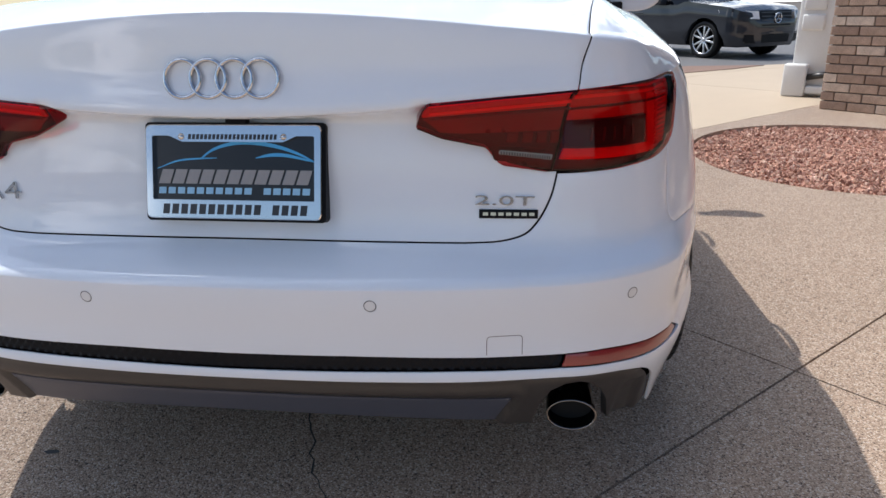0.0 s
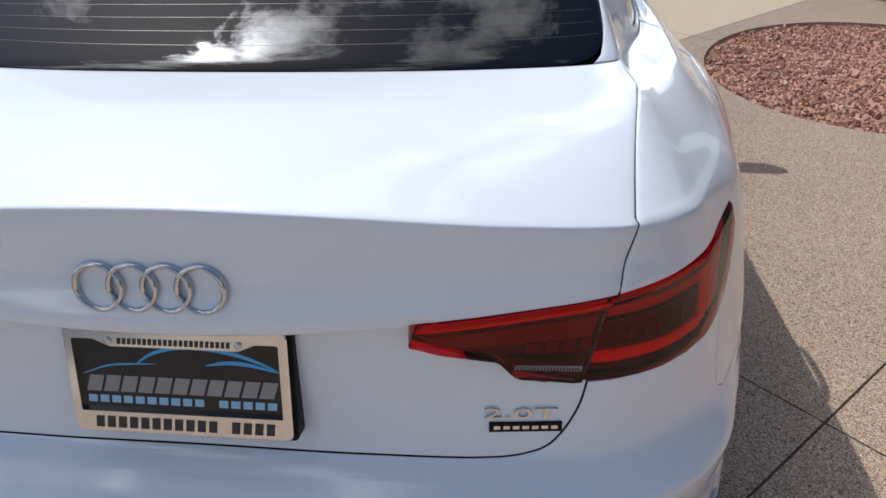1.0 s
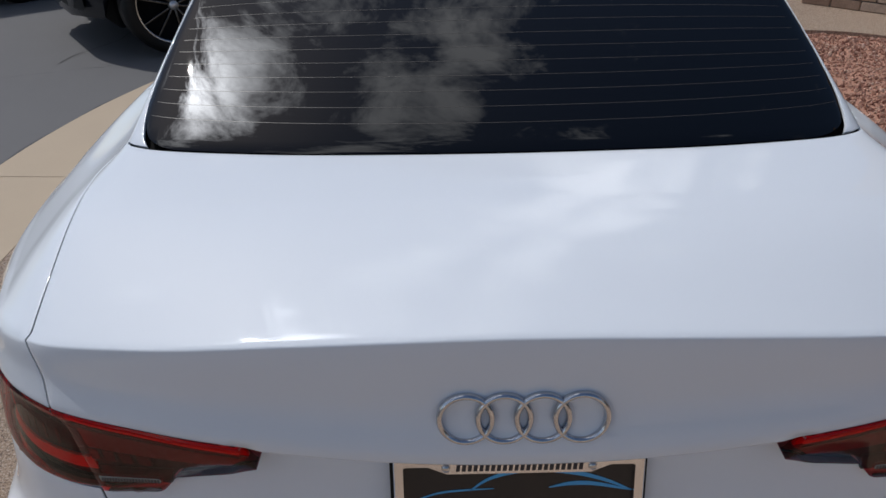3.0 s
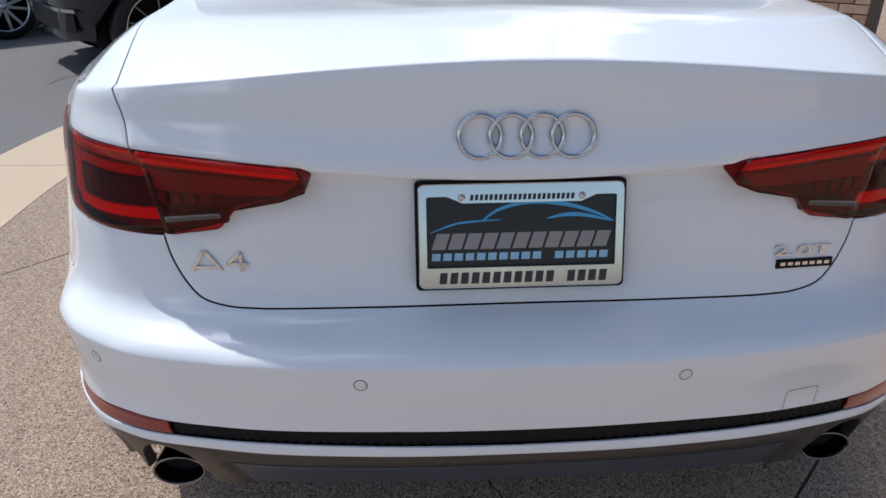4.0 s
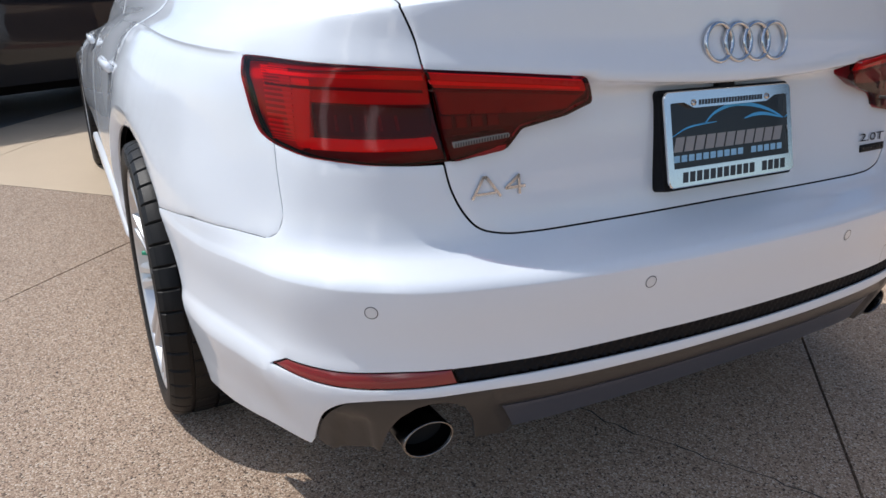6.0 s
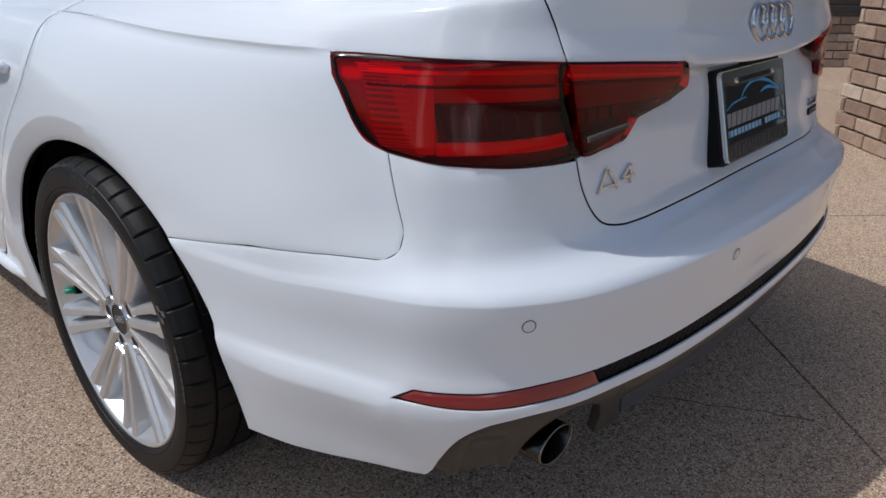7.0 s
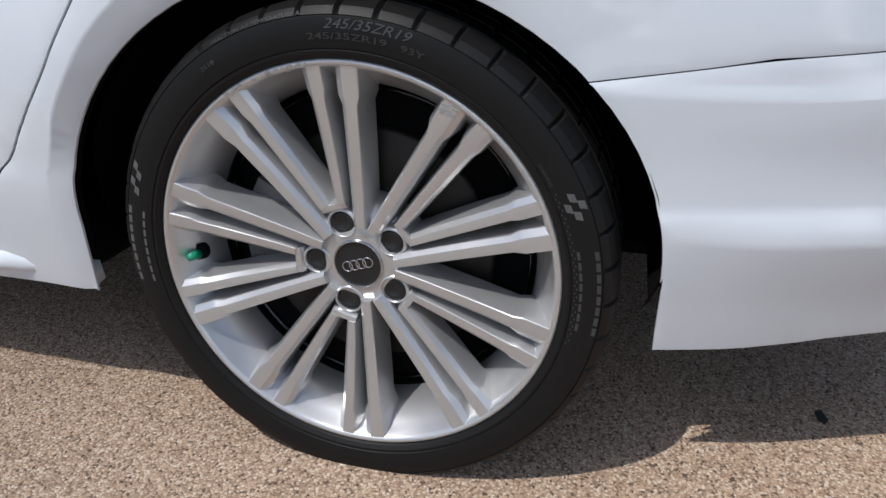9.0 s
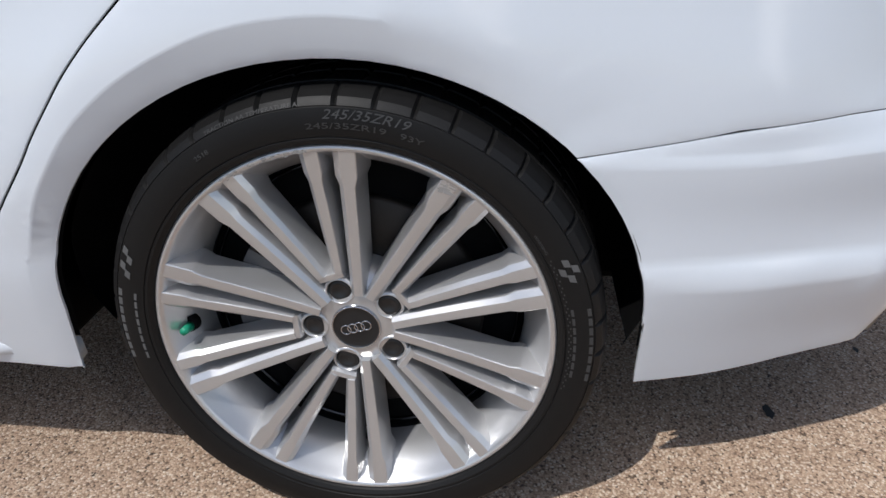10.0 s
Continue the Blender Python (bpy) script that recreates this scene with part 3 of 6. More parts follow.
panel("side_window", door_glass, GLASS, car, lift=-.003, mirror=True, step=.04)
panel("side_window", front_glass, GLASS, car, lift=-.003, mirror=True, step=.06)
panel("windscreen", screen, GLASS, car, lift=-.003, mirror=True, step=.06)
panel("inner_shell", mirrored([(0, .02), (END, .02), (END, V_TOP - .02), (0, V_TOP - .02)]), SHELL, car, cuts=[arch_cut[:, :] * (1, 1), flip(arch_cut), front_cut, flip(front_cut), lamp_line, flip(lamp_line), strip_outline, [(.74, .09), (.74, -.1), (-.74, -.1), (-.74, .09)], [(-.29, .49), (.29, .49), (.29, .60), (-.29, .60)]],
      lift=-.016, depth=0, step=.04)


def wires():
    """Fine heating wires, one ribbon mesh along the glass."""
    for v in np.linspace(V_BELT + .05, V_RAIL - .06, 19):
        u = np.linspace(-.655, .655, 60)
        drop = .010 * (1 - (u / .655) ** 2)
        a, b = skin(u, v - drop), skin(u, v - drop + .0005)
        n = skin_normal(u, v - drop) * (-.0008)
        pts = np.vstack([a + n, b + n])
        mesh_object("heating_wire", pts, [(i, i + 1, i + 61, i + 60) for i in range(59)], WIRE, car)


WIRE = material("heating_wire", (0.065, 0.056, 0.050), 0.4)
wires()


# ---- bumper trim ----
panel("reflector", refl, RED, car, lift=-.0015, mirror=True, label="red reflector set into the bumper")


def honeycomb(u, v):
    a, b = u * 2 * math.pi / .018, v * 2 * math.pi / .0115
    return .0024 * np.sin(a + .5 * b) * np.sin(b) - .007


panel("bumper_strip", strip_outline, BLACK, car, step=.0055, shape=honeycomb, edge=0, depth=.004, label="black honeycomb strip across the bumper")
panel("strip_bed", strip_outline, SHELL, car, lift=-.0125, depth=0)

dif_half = np.vstack([rounded([(0, .0865, 0), (.3, .0865, 0), (.542, .0865, .03), (.68, .078, .03), (.744, .068, .03), (.785, .046, .02), (.838, .008, .01), (.835, -.004, .004), (.800, -.016, .01)], closed=False),
                      np.array([(.693, -.010), (.684, .006), (.671, .027), (.650, .047), (.625, .062), (.60, .069), (.572, .068), (.548, .058), (.533, .035), (.526, .012), (.522, -.006), (.40, -.008), (0, -.008)])])


def diffuser_shape(u, v):
    au = np.abs(u)
    lip = -.005 * np.clip((v - .062) / .006, 0, 1) * (au < .50)
    inset = -.010 * np.clip((.052 - v) / .006, 0, 1) * np.clip((.497 - au - .55 * (.052 - v)) / .008, 0, 1)
    pocket = -.010 * np.clip((au - .700) / .014, 0, 1) * np.clip((.79 - au - .4 * v) / .014, 0, 1) * np.clip((.050 - v) / .012, 0, 1)
    return -.006 + lip + inset + pocket


panel("diffuser", mirrored(dif_half), GREY, car, step=.009, shape=diffuser_shape, depth=.018, label="grey plastic diffuser with two tailpipe openings")
panel("diffuser_insert", mirrored([(0, .0445), (.485, .0445), (.455, -.004), (0, -.004)]), SLATE, car, step=.012, lift=-.0125, depth=.01)
# near-black sheet set behind the diffuser, closing its openings
panel("diffuser_bed", mirrored([(0, .085), (.70, .07), (.73, .012), (0, .012)]), DULL_BLACK, car, step=.03, lift=-.075, depth=0)


def ring_on(name, u, v, r, mat, thick=.0006, parent=None):
    """A fine round joint lying on the skin."""
    a = np.linspace(0, 2 * math.pi, 40, endpoint=False)
    outer, inner = [(u + (r + t) * np.cos(a), v + (r + t) * np.sin(a) * SQUASH(u, v)) for t in (thick, -thick)]
    p, q = skin(*outer), skin(*inner)
    n = skin_normal(*outer) * .0004
    return mesh_object(name, np.vstack([p + n, q + n]), [(i, (i + 1) % 40, 40 + (i + 1) % 40, 40 + i) for i in range(40)], mat, parent or car)


def SQUASH(u, v):
    e = .002
    p = skin([u, u + e, u], [v, v, v + e])
    return np.linalg.norm(p[1] - p[0]) / np.linalg.norm(p[2] - p[0])


LINE = material("joint_line", (0.05, 0.05, 0.052), 0.7)
DISC = material("sensor_face", (0.70, 0.72, 0.74), 0.35, 0.0, 0.8)
for x, z in ((.244, .530), (.669, .523)):
    u, v = tail(x, z)
    for s in (1, -1):
        a = np.linspace(0, 2 * math.pi, 24, endpoint=False)
        k = SQUASH(u, v)
        uu, vv = s * u + .0088 * np.cos(a), v + .0088 * k * np.sin(a)
        n = skin_normal(uu, vv) * .0006
        face = mesh_object("parking_sensor", skin(uu, vv) + n, [tuple(range(24)) if True else ()], DISC, car)
        ring_on("sensor_joint", s * u, v, .0098, LINE, parent=face)


def line_on(name, pts, mat, width=.0011, lift=.0004, closed=False, parent=None):
    """A fine joint drawn along (u, v) points."""
    p = dense(np.asarray(pts, float), .01, closed)
    if closed:
        p = np.vstack([p, p[:1]])
    t = np.gradient(p, axis=0)
    t /= np.linalg.norm(t, axis=1, keepdims=True)
    n = np.stack([-t[:, 1], t[:, 0]], 1) * width / 2
    a, b = p + n, p - n
    up = skin_normal(p[:, 0], p[:, 1]) * lift
    m = len(p)
    return mesh_object(name, np.vstack([skin(a[:, 0], a[:, 1]) + up, skin(b[:, 0], b[:, 1]) + up]), [(i, i + 1, m + i + 1, m + i) for i in range(m - 1)], mat, parent or car)


line_on("tow_cover_joint", rounded([(.433, .1405, 0), (.433, .175, .008), (.493, .175, .008), (.493, .139, 0)], closed=False), LINE)


# dark strips in the lid's and rear doors' joints stand in for their deep shade
for s in (1, -1):
    half = np.vstack([[(0, .352)], lid_side[:-1]])
    line_on("lid_seal", half[half[:, 1] < .468] * (s, 1), SHELL, .007, -.0022)
    line_on("lid_seal", half[half[:, 1] > .556] * (s, 1), SHELL, .007, -.0022)
    line_on("door_seal", door_line[(door_line[:, 1] > .03) & (door_line[:, 1] < 1.05)] * (s, 1), SHELL, .007, -.0022)


# ---- tail lamps ----
# the inner lamps stand proud of the recess round the plate
PROUD = {0.350: (.622, .104), 0.500: (.790, .100), 0.525: (.815, .082), 0.537: (.829, .079), 0.545: (.837, .080), 0.551: (.841, .083)}
LAMP_LINES = [(r[0], PROUD.get(r[0], r[1]), *r[2:]) for r in LINES]


def lens_material():
    m = bpy.data.materials.new("red_lens")
    m.use_nodes = True
    n, l = m.node_tree.nodes, m.node_tree.links
    n.clear()
    out, mixer, clear, gloss = n.new("ShaderNodeOutputMaterial"), n.new("ShaderNodeMixShader"), n.new("ShaderNodeBsdfTransparent"), n.new("ShaderNodeBsdfGlossy")
    clear.inputs["Color"].default_value = (1.0, 0.09, 0.13, 1)
    gloss.inputs["Roughness"].default_value = 0.03
    fresnel = n.new("ShaderNodeFresnel")
    fresnel.inputs["IOR"].default_value = 1.36
    l.new(fresnel.outputs["Fac"], mixer.inputs["Fac"])
    l.new(clear.outputs["BSDF"], mixer.inputs[1])
    l.new(gloss.outputs["BSDF"], mixer.inputs[2])
    l.new(mixer.outputs["Shader"], out.inputs["Surface"])
    return m


LENS_RED = lens_material()
L_BASE = material("lamp_base", (0.085, 0.012, 0.018), 0.35)
L_DEEP = material("lamp_deep_red", (0.58, 0.012, 0.022), 0.3)
L_DARK = material("lamp_dark", (0.016, 0.010, 0.014), 0.3)
L_BRIGHT = material("lamp_bright", (0.95, 0.03, 0.06), 0.3)
L_MID = material("lamp_red", (0.88, 0.016, 0.03), 0.35)
L_BROWN = material("lamp_brown", (0.17, 0.03, 0.034), 0.4)
REV = speckled("reversing_glass", (0.26, 0.25, 0.25), (0.16, 0.15, 0.15), 500, 0.15)
L_CLEAR = speckled("lamp_clear", (0.85, 0.82, 0.80), (0.6, 0.58, 0.57), 500, 0.25)


def patch(name, pts, mat, lift, s, parent, depth=.004, r=.004, step=.012):
    o = rounded(pts, r)
    if s < 0:
        o = flip(o)
    return panel(name, o, mat, parent, lift=lift, depth=depth, step=step, gap=0, edge=.0004)


for s in (1, -1):
    lens = panel("tail_lamp", lamp_out if s > 0 else flip(lamp_out), LENS_RED, car, lift=.002, gap=-.0014, depth=.010, edge=.002)
    patch("lamp_housing", [tuple(p) + (0,) for p in lamp_out], L_BASE, -.020, s, lens, depth=0)
    # broad red upper field that runs round the corner into the ribbed end
    patch("lamp_field", [(.612, .5482), (1.018, .5482), (1.009, .5285), (.973, .5115), (.928, .4945), (.872, .487), (.845, .503), (.860, .517), (.592, .517), (.604, .535)], L_DEEP, -.015, s, lens)
    # red knee between the ribbed end and the dark window
    patch("lamp_knee", [(.862, .5285), (.935, .5285), (.905, .507), (.878, .4905), (.850, .4905), (.852, .505)], L_MID, -.0125, s, lens)
    # dark band painted for the shadow line under the lamp's top edge
    patch("lamp_brow", [(.614, .5488), (1.012, .5488), (1.008, .5465), (.613, .5465)], L_DARK, -.004, s, lens, depth=.004, r=.001)
    for v0, v1, mat in ((.5405, .5455, L_BRIGHT), (.5300, .5330, L_BRIGHT), (.5225, .5240, L_BASE), (.5365, .5375, L_BASE)):
        patch("light_guide", [(.612, v1), (.962, v1), (.958, v0), (.608, v0)], mat, -.010, s, lens, depth=.004, r=.001)
    # dark window with faint slanting blocks
    patch("lamp_bezel", [(.590, .5015), (.828, .5035), (.850, .5165), (.592, .5155)], L_DARK, -.012, s, lens, depth=.004)
    for k in range(5):
        u0 = .655 + .032 * k
        patch("reflex_block", [(u0, .5055), (u0 + .006, .5055), (u0 + .012, .5125), (u0 + .006, .5125)], L_BASE, -.0105, s, lens, depth=.002, r=.001)
    patch("light_bar", [(.578, .4865), (.848, .4895), (.850, .5015), (.588, .4995)], L_BRIGHT, -.011, s, lens, depth=.006)
    for k in range(20):
        v0 = .4965 + .00225 * k
        w = (v0 - .497) * .80
        patch("lens_rib", [(.882 + w, v0), (.936 + w * 1.36, v0 + .0002), (.937 + w * 1.36, v0 + .0012), (.883 + w, v0 + .0011)], L_BRIGHT, -.010, s, lens, depth=.003, r=0)
    SURFACE = LAMP_LINES
    lens2 = panel("lid_lamp", lamp_in if s > 0 else flip(lamp_in), LENS_RED, car, lift=.002, gap=-.0014, depth=.045, edge=.002)
    patch("lamp_housing", [tuple(p) + (0,) for p in lamp_in], L_DARK, -.012, s, lens2, depth=0)
    patch("lamp_field", [(.343, .5475), (.606, .5475), (.592, .527), (.330, .5275), (.334, .534)], L_DEEP, -.008, s, lens2)
    for v0, v1, mat in ((.5405, .5455, L_BRIGHT), (.5295, .5325, L_BRIGHT), (.5245, .5255, L_BASE)):
        patch("light_guide", [(.345, v1), (.602, v1), (.598, v0), (.342, v0)], mat, -.005, s, lens2, depth=.005, r=.001)
    # brown patch imitates bodywork and ground mirrored in the lens
    patch("lamp_shelf", [(.331, .5265), (.588, .5260), (.576, .5130), (.400, .5120), (.360, .5130)], L_BROWN, -.007, s, lens2, depth=.003)
    for k in range(4):
        u0 = .478 + .026 * k
        patch("reflex_block", [(u0, .5055), (u0 + .017, .5055), (u0 + .020, .5120), (u0 + .002, .5120)], L_BASE, -.007, s, lens2, depth=.003, r=.001)
    patch("lamp_bezel", [(.452, .5030), (.458, .4855), (.556, .4790), (.570, .4990)], L_DARK, -.010, s, lens2, depth=.004)
    SURFACE = LAMP_LINES
    patch("reversing_lamp", [(.466, .4995), (.464, .4945), (.556, .4885), (.559, .4950)], REV, .0024, s, lens2, depth=.004, r=.002)
    for k in range(20):
        u0 = .4675 + .0044 * k
        vv = .4965 - .0052 * (k / 20)
        patch("lamp_rib", [(u0, vv - .0025), (u0 + .0022, vv - .0025), (u0 + .0022, vv + .0018), (u0, vv + .0018)], L_DARK, .0034, s, lens2, depth=.001, r=0)
    # the same shadow line, painted dark along the lid lamp's top
    patch("lamp_brow", [(.342, .5492), (.6105, .5492), (.6085, .5462), (.345, .5462)], L_DARK, -.0035, s, lens2, depth=.004, r=.001)
    SURFACE = LINES


# ---- badges, plate, tailpipes ----
def stand(u, v, lift=0.0):
    """A pose on the skin: x along u, z outwards."""
    p, n = skin([u], [v])[0], skin_normal([u], [v])[0]
    t = skin([u + .002], [v])[0] - skin([u - .002], [v])[0]
    x, z = Vector(t).normalized(), Vector(n)
    y = z.cross(x).normalized()
    return Matrix.Translation(Vector(p) + z * lift) @ Matrix((x, y, z)).transposed().to_4x4()


def ring_mesh(bm, cx, cy, R, w, h, seg=56):
    """A ring with a softly domed band."""
    prof = [(-w, 0), (-w, h * .55), (-w * .55, h * .92), (0, h), (w * .55, h * .92), (w, h * .55), (w, 0)]
    rows = []
    for i in range(seg):
        a = 2 * math.pi * i / seg
        rows.append([bm.verts.new((cx + (R + dx) * math.cos(a), cy + (R + dx) * math.sin(a), z)) for dx, z in prof])
    for i in range(seg):
        for j in range(len(prof) - 1):
            bm.faces.new((rows[i][j], rows[(i + 1) % seg][j], rows[(i + 1) % seg][j + 1], rows[i][j + 1]))


def placed(ob, m):
    ob.matrix_world = m
    return ob


m_rings = stand(0, .5985, .003)
emblem = None
for k in range(4):
    bm = bmesh.new()
    ring_mesh(bm, (k - 1.5) * .0435, 0,   .0297, .0036, .0072 + .0002 * (k % 2))
    ob = part("emblem_ring", bm, CHROME, car, "interlocking chrome ring")
    ob.matrix_world = m_rings


def slab_from(bm, pts, z0, z1):
    """A flat shape with thickness from an outline."""
    lo, hi = [bm.verts.new((x, y, z0)) for x, y in pts], [bm.verts.new((x, y, z1)) for x, y in pts]
    n = len(pts)
    bm.faces.new(hi)
    bm.faces.new(lo[::-1])
    for i in range(n):
        bm.faces.new((lo[i], lo[(i + 1) % n], hi[(i + 1) % n], hi[i]))


def stroke(bm, pts, w, z0, z1):
    """Bars of width w along a polyline."""
    for (x0, y0), (x1, y1) in zip(pts[:-1], pts[1:]):
        d = Vector((x1 - x0, y1 - y0)).normalized()
        n, e = Vector((-d.y, d.x)) * w / 2, d * w * .3
        a, b = Vector((x0, y0)) - e, Vector((x1, y1)) + e
        slab_from(bm, [tuple(a - n), tuple(b - n), tuple(b + n), tuple(a + n)], z0, z1)


m_a = stand(-.479, .434, .0002)
bm = bmesh.new()
stroke(bm, [(-.043, -.014), (-.024, .016), (-.019, .016), (.002, -.014)], .0042, 0, .004)
stroke(bm, [(-.036, -.0085), (-.006, -.0085)], .0035, 0, .0036)
placed(part("model_mark", bm, CHROME, car, smooth=False), m_a)
bm = bmesh.new()
stroke(bm, [(.034, -.014), (.034, .013), (.012, -.004), (.043, -.004)], .0042, 0, .004)
placed(part("model_mark", bm, CHROME, car, smooth=False), m_a)


def letters(text, height, extrude, name, mat, parent, m=None, width=None, shear=0.0, bend=None):
    """Writing as a mesh, centred; bend(x, y, z) lays it on a curved face."""
    cu = bpy.data.curves.new(name, "FONT")
    cu.body, cu.size, cu.extrude, cu.align_x, cu.align_y, cu.shear, cu.resolution_u = text, 1.0, 0.0, "CENTER", "CENTER", shear, 3
    cu.extrude = extrude / height * .7
    tmp = bpy.data.objects.new(name, cu)
    scene.collection.objects.link(tmp)
    me = bpy.data.meshes.new_from_object(tmp.evaluated_get(bpy.context.evaluated_depsgraph_get()))
    bpy.data.objects.remove(tmp)
    bpy.data.curves.remove(cu)
    co = np.zeros(len(me.vertices) * 3)
    me.vertices.foreach_get("co", co)
    co = co.reshape(-1, 3)
    ext = co.max(0) - co.min(0)
    co -= (co.max(0) + co.min(0)) / 2
    sy = height / ext[1]
    sx = width / ext[0] if width else sy
    co *= (sx, sy, extrude / max(ext[2], 1e-6))
    if bend:
        co = np.array([bend(*p) for p in co])
    me.vertices.foreach_set("co", co.ravel())
    me.materials.clear()
    me.materials.append(mat)
    me.update()
    ob = new(name, me)
    ob.parent = parent
    if m is not None:
        ob.matrix_world = m
    return ob


m_b = stand(.476, .430, .002)
letters("2.0T", .016, .004, "engine_mark", CHROME, car, m_b, width=.098)
bm = bmesh.new()
box(bm, (-.049, -.0075, -.001), (.049, .0075, .0025), None, .001)
m_q = stand(.482, .4085, .0005)
bar = placed(part("drive_mark", bm, BLACK, car, "black bar with plain chrome strokes"), m_q)
for k in range(7):
    bm = bmesh.new()
    ring = (k - 3) * .0128
    box(bm, (ring - .0044, -.0027, .0024), (ring + .0044, .0027, .0032))
    placed(part("mark_stroke", bm, CHROME, bar, smooth=False), m_q)

# number plate holder with a plain insert
up = Vector((0, .244, .970)).normalized()
m_p = Matrix.Translation((0, .0185, .7245)) @ Matrix((Vector((1, 0, 0)), up, Vector((1, 0, 0)).cross(up))).transposed().to_4x4()
P_BLACK = speckled("plate_black", (0.010, 0.011, 0.014), (0.006, 0.006, 0.008), 300, 0.25)
P_GREY = material("plate_grey", (0.27, 0.26, 0.26), 0.35)
P_BLUE = material("plate_blue", (0.06, 0.36, 0.68), 0.35)
P_PALE = material("plate_pale_blue", (0.28, 0.52, 0.72), 0.35)
P_INK = material("plate_ink", (0.02, 0.022, 0.03), 0.3)


def round_rect(w, h, r, n=5):
    out = []
    for cx, cy, a0 in ((w / 2 - r, h / 2 - r, 0), (-w / 2 + r, h / 2 - r, 90), (-w / 2 + r, -h / 2 + r, 180), (w / 2 - r, -h / 2 + r, 270)):
        out += [(cx + r * math.cos(radians(a0 + 90 * i / n)), cy + r * math.sin(radians(a0 + 90 * i / n))) for i in range(n + 1)]
    return out


def framed(bm, outer, inner, z0, z1, bevel=.0015):
    """A frame between two outlines with the same count of points."""
    n = len(outer)
    k = .92
    rows = [[bm.verts.new((x, y, z0)) for x, y in outer], [bm.verts.new((x, y, z1 - bevel)) for x, y in outer],
            [bm.verts.new((x * (1 - bevel / .16), y * (1 - bevel / .08), z1)) for x, y in outer], [bm.verts.new((x, y, z1)) for x, y in inner], [bm.verts.new((x, y, z0)) for x, y in inner]]
    for a, b in zip(rows[:-1], rows[1:]):
        for i in range(n):
            bm.faces.new((a[i], a[(i + 1) % n], b[(i + 1) % n], b[i]))


bm = bmesh.new()
slab_from(bm, round_rect(.316, .166, .008), -.030, -.004)
holder = placed(sharp(part("plate_holder", bm, BLACK, car, "black plate holder under the lid's ledge")), m_p)
bm = bmesh.new()
slab_from(bm, round_rect(.296, .148, .004), -.004, -.0015)
placed(part("plate_insert", bm, P_BLACK, holder, smooth=False), m_p)
# frame opening: a tab dips at the top
bm = bmesh.new()
outer = dense(np.array(round_rect(.306, .157, .009)), .004)
hole = dense(np.array([(.141, .060), (.141, -.047), (-.141, -.047), (-.141, .060), (-.108, .060), (-.094, .050), (.094, .050), (.108, .060)]), .002)


def by_angle(p, n):
    """Points of a star-shaped outline at even angles round a box of the plate's shape."""
    out = []
    ring = np.vstack([p, p[:1]])
    for i in range(n):
        a = 2 * math.pi * (i + .5) / n
        d = np.array([math.cos(a) * .5, math.sin(a) * .25])
        best = None
        for q, r in zip(ring[:-1], ring[1:]):
            e = r - q
            det = d[0] * -e[1] + d[1] * e[0]
            if abs(det) < 1e-12:
                continue
            t = (q[0] * -e[1] + q[1] * e[0]) / det
            w = (d[0] * q[1] - d[1] * q[0]) / det
            if t > 0 and -1e-6 <= w <= 1 + 1e-6 and (best is None or t > best):
                best = t
        out.append(tuple(d * best))
    return out


framed(bm, by_angle(np.array(round_rect(.306, .157, .009)), 240), by_angle(hole, 240), -.003, .006)
FRAME = speckled("plate_frame_chrome", (0.80, 0.80, 0.81), (0.70, 0.70, 0.70), 120, 0.12, 0.0, 0.0, 1.0)
rim = placed(sharp(part("plate_frame", bm, FRAME, holder, "chrome plate frame with dark strokes"), 25), m_p)
for sx in (-1, 1):
    bm = bmesh.new()
    bmesh.ops.create_cone(bm, cap_ends=True, segments=14, radius1=.0058, radius2=.0046, depth=.003, matrix=Matrix.Translation((sx * .089, .0585, .0068)))
    placed(part("screw", bm, STEEL, holder), m_p)


def stroke_row(name, x0, x1, y0, y1, n, mat, lean=0.0, gap=.18, z=-.0012, skip=(), thick=.0006):
    """A row of plain bars in place of writing."""
    w = (x1 - x0) / n
    for i in range(n):
        if i in skip:
            continue
        a, b = x0 + w * (i + gap / 2), x0 + w * (i + 1 - gap / 2)
        bm = bmesh.new()
        slab_from(bm, [(a, y0), (b, y0), (b + lean, y1), (a + lean, y1)], z, z + thick)
        placed(part(name, bm, mat, holder, smooth=False), m_p)


stroke_row("plate_bar", -.136, .130, -.020, .004, 11, P_GREY, .008, .16)
stroke_row("plate_bar", -.136, .133, -.037, -.026, 16, P_PALE, .001, .25, skip=(10,))
stroke_row("frame_bar", -.126, .130, -.071, -.054, 16, P_INK, .002, .30, z=.0061, skip=(11,))
stroke_row("frame_bar", -.078, .078, .054, .0625, 22, P_INK, .001, .35, z=.0061)


def swoosh(pts, w0, w1):
    """A tapering ribbon along a curve."""
    p = hermite(np.linspace(0, 1, 40), np.linspace(0, 1, len(pts)), np.array(pts))
    t = np.gradient(p, axis=0)
    t /= np.linalg.norm(t, axis=1, keepdims=True)
    n = np.stack([-t[:, 1], t[:, 0]], 1)
    w = (np.sin(np.linspace(.08, math.pi - .08, 40)) ** .8 * w1 + w0)[:, None] / 2
    bm = bmesh.new()
    a, b = [[bm.verts.new((x, y, -.0010)) for x, y in q] for q in (p + n * w, p - n * w)]
    for i in range(39):
        bm.faces.new((b[i], b[i + 1], a[i + 1], a[i]))
    placed(part("plate_swoosh", bm, P_BLUE, holder, smooth=False), m_p)


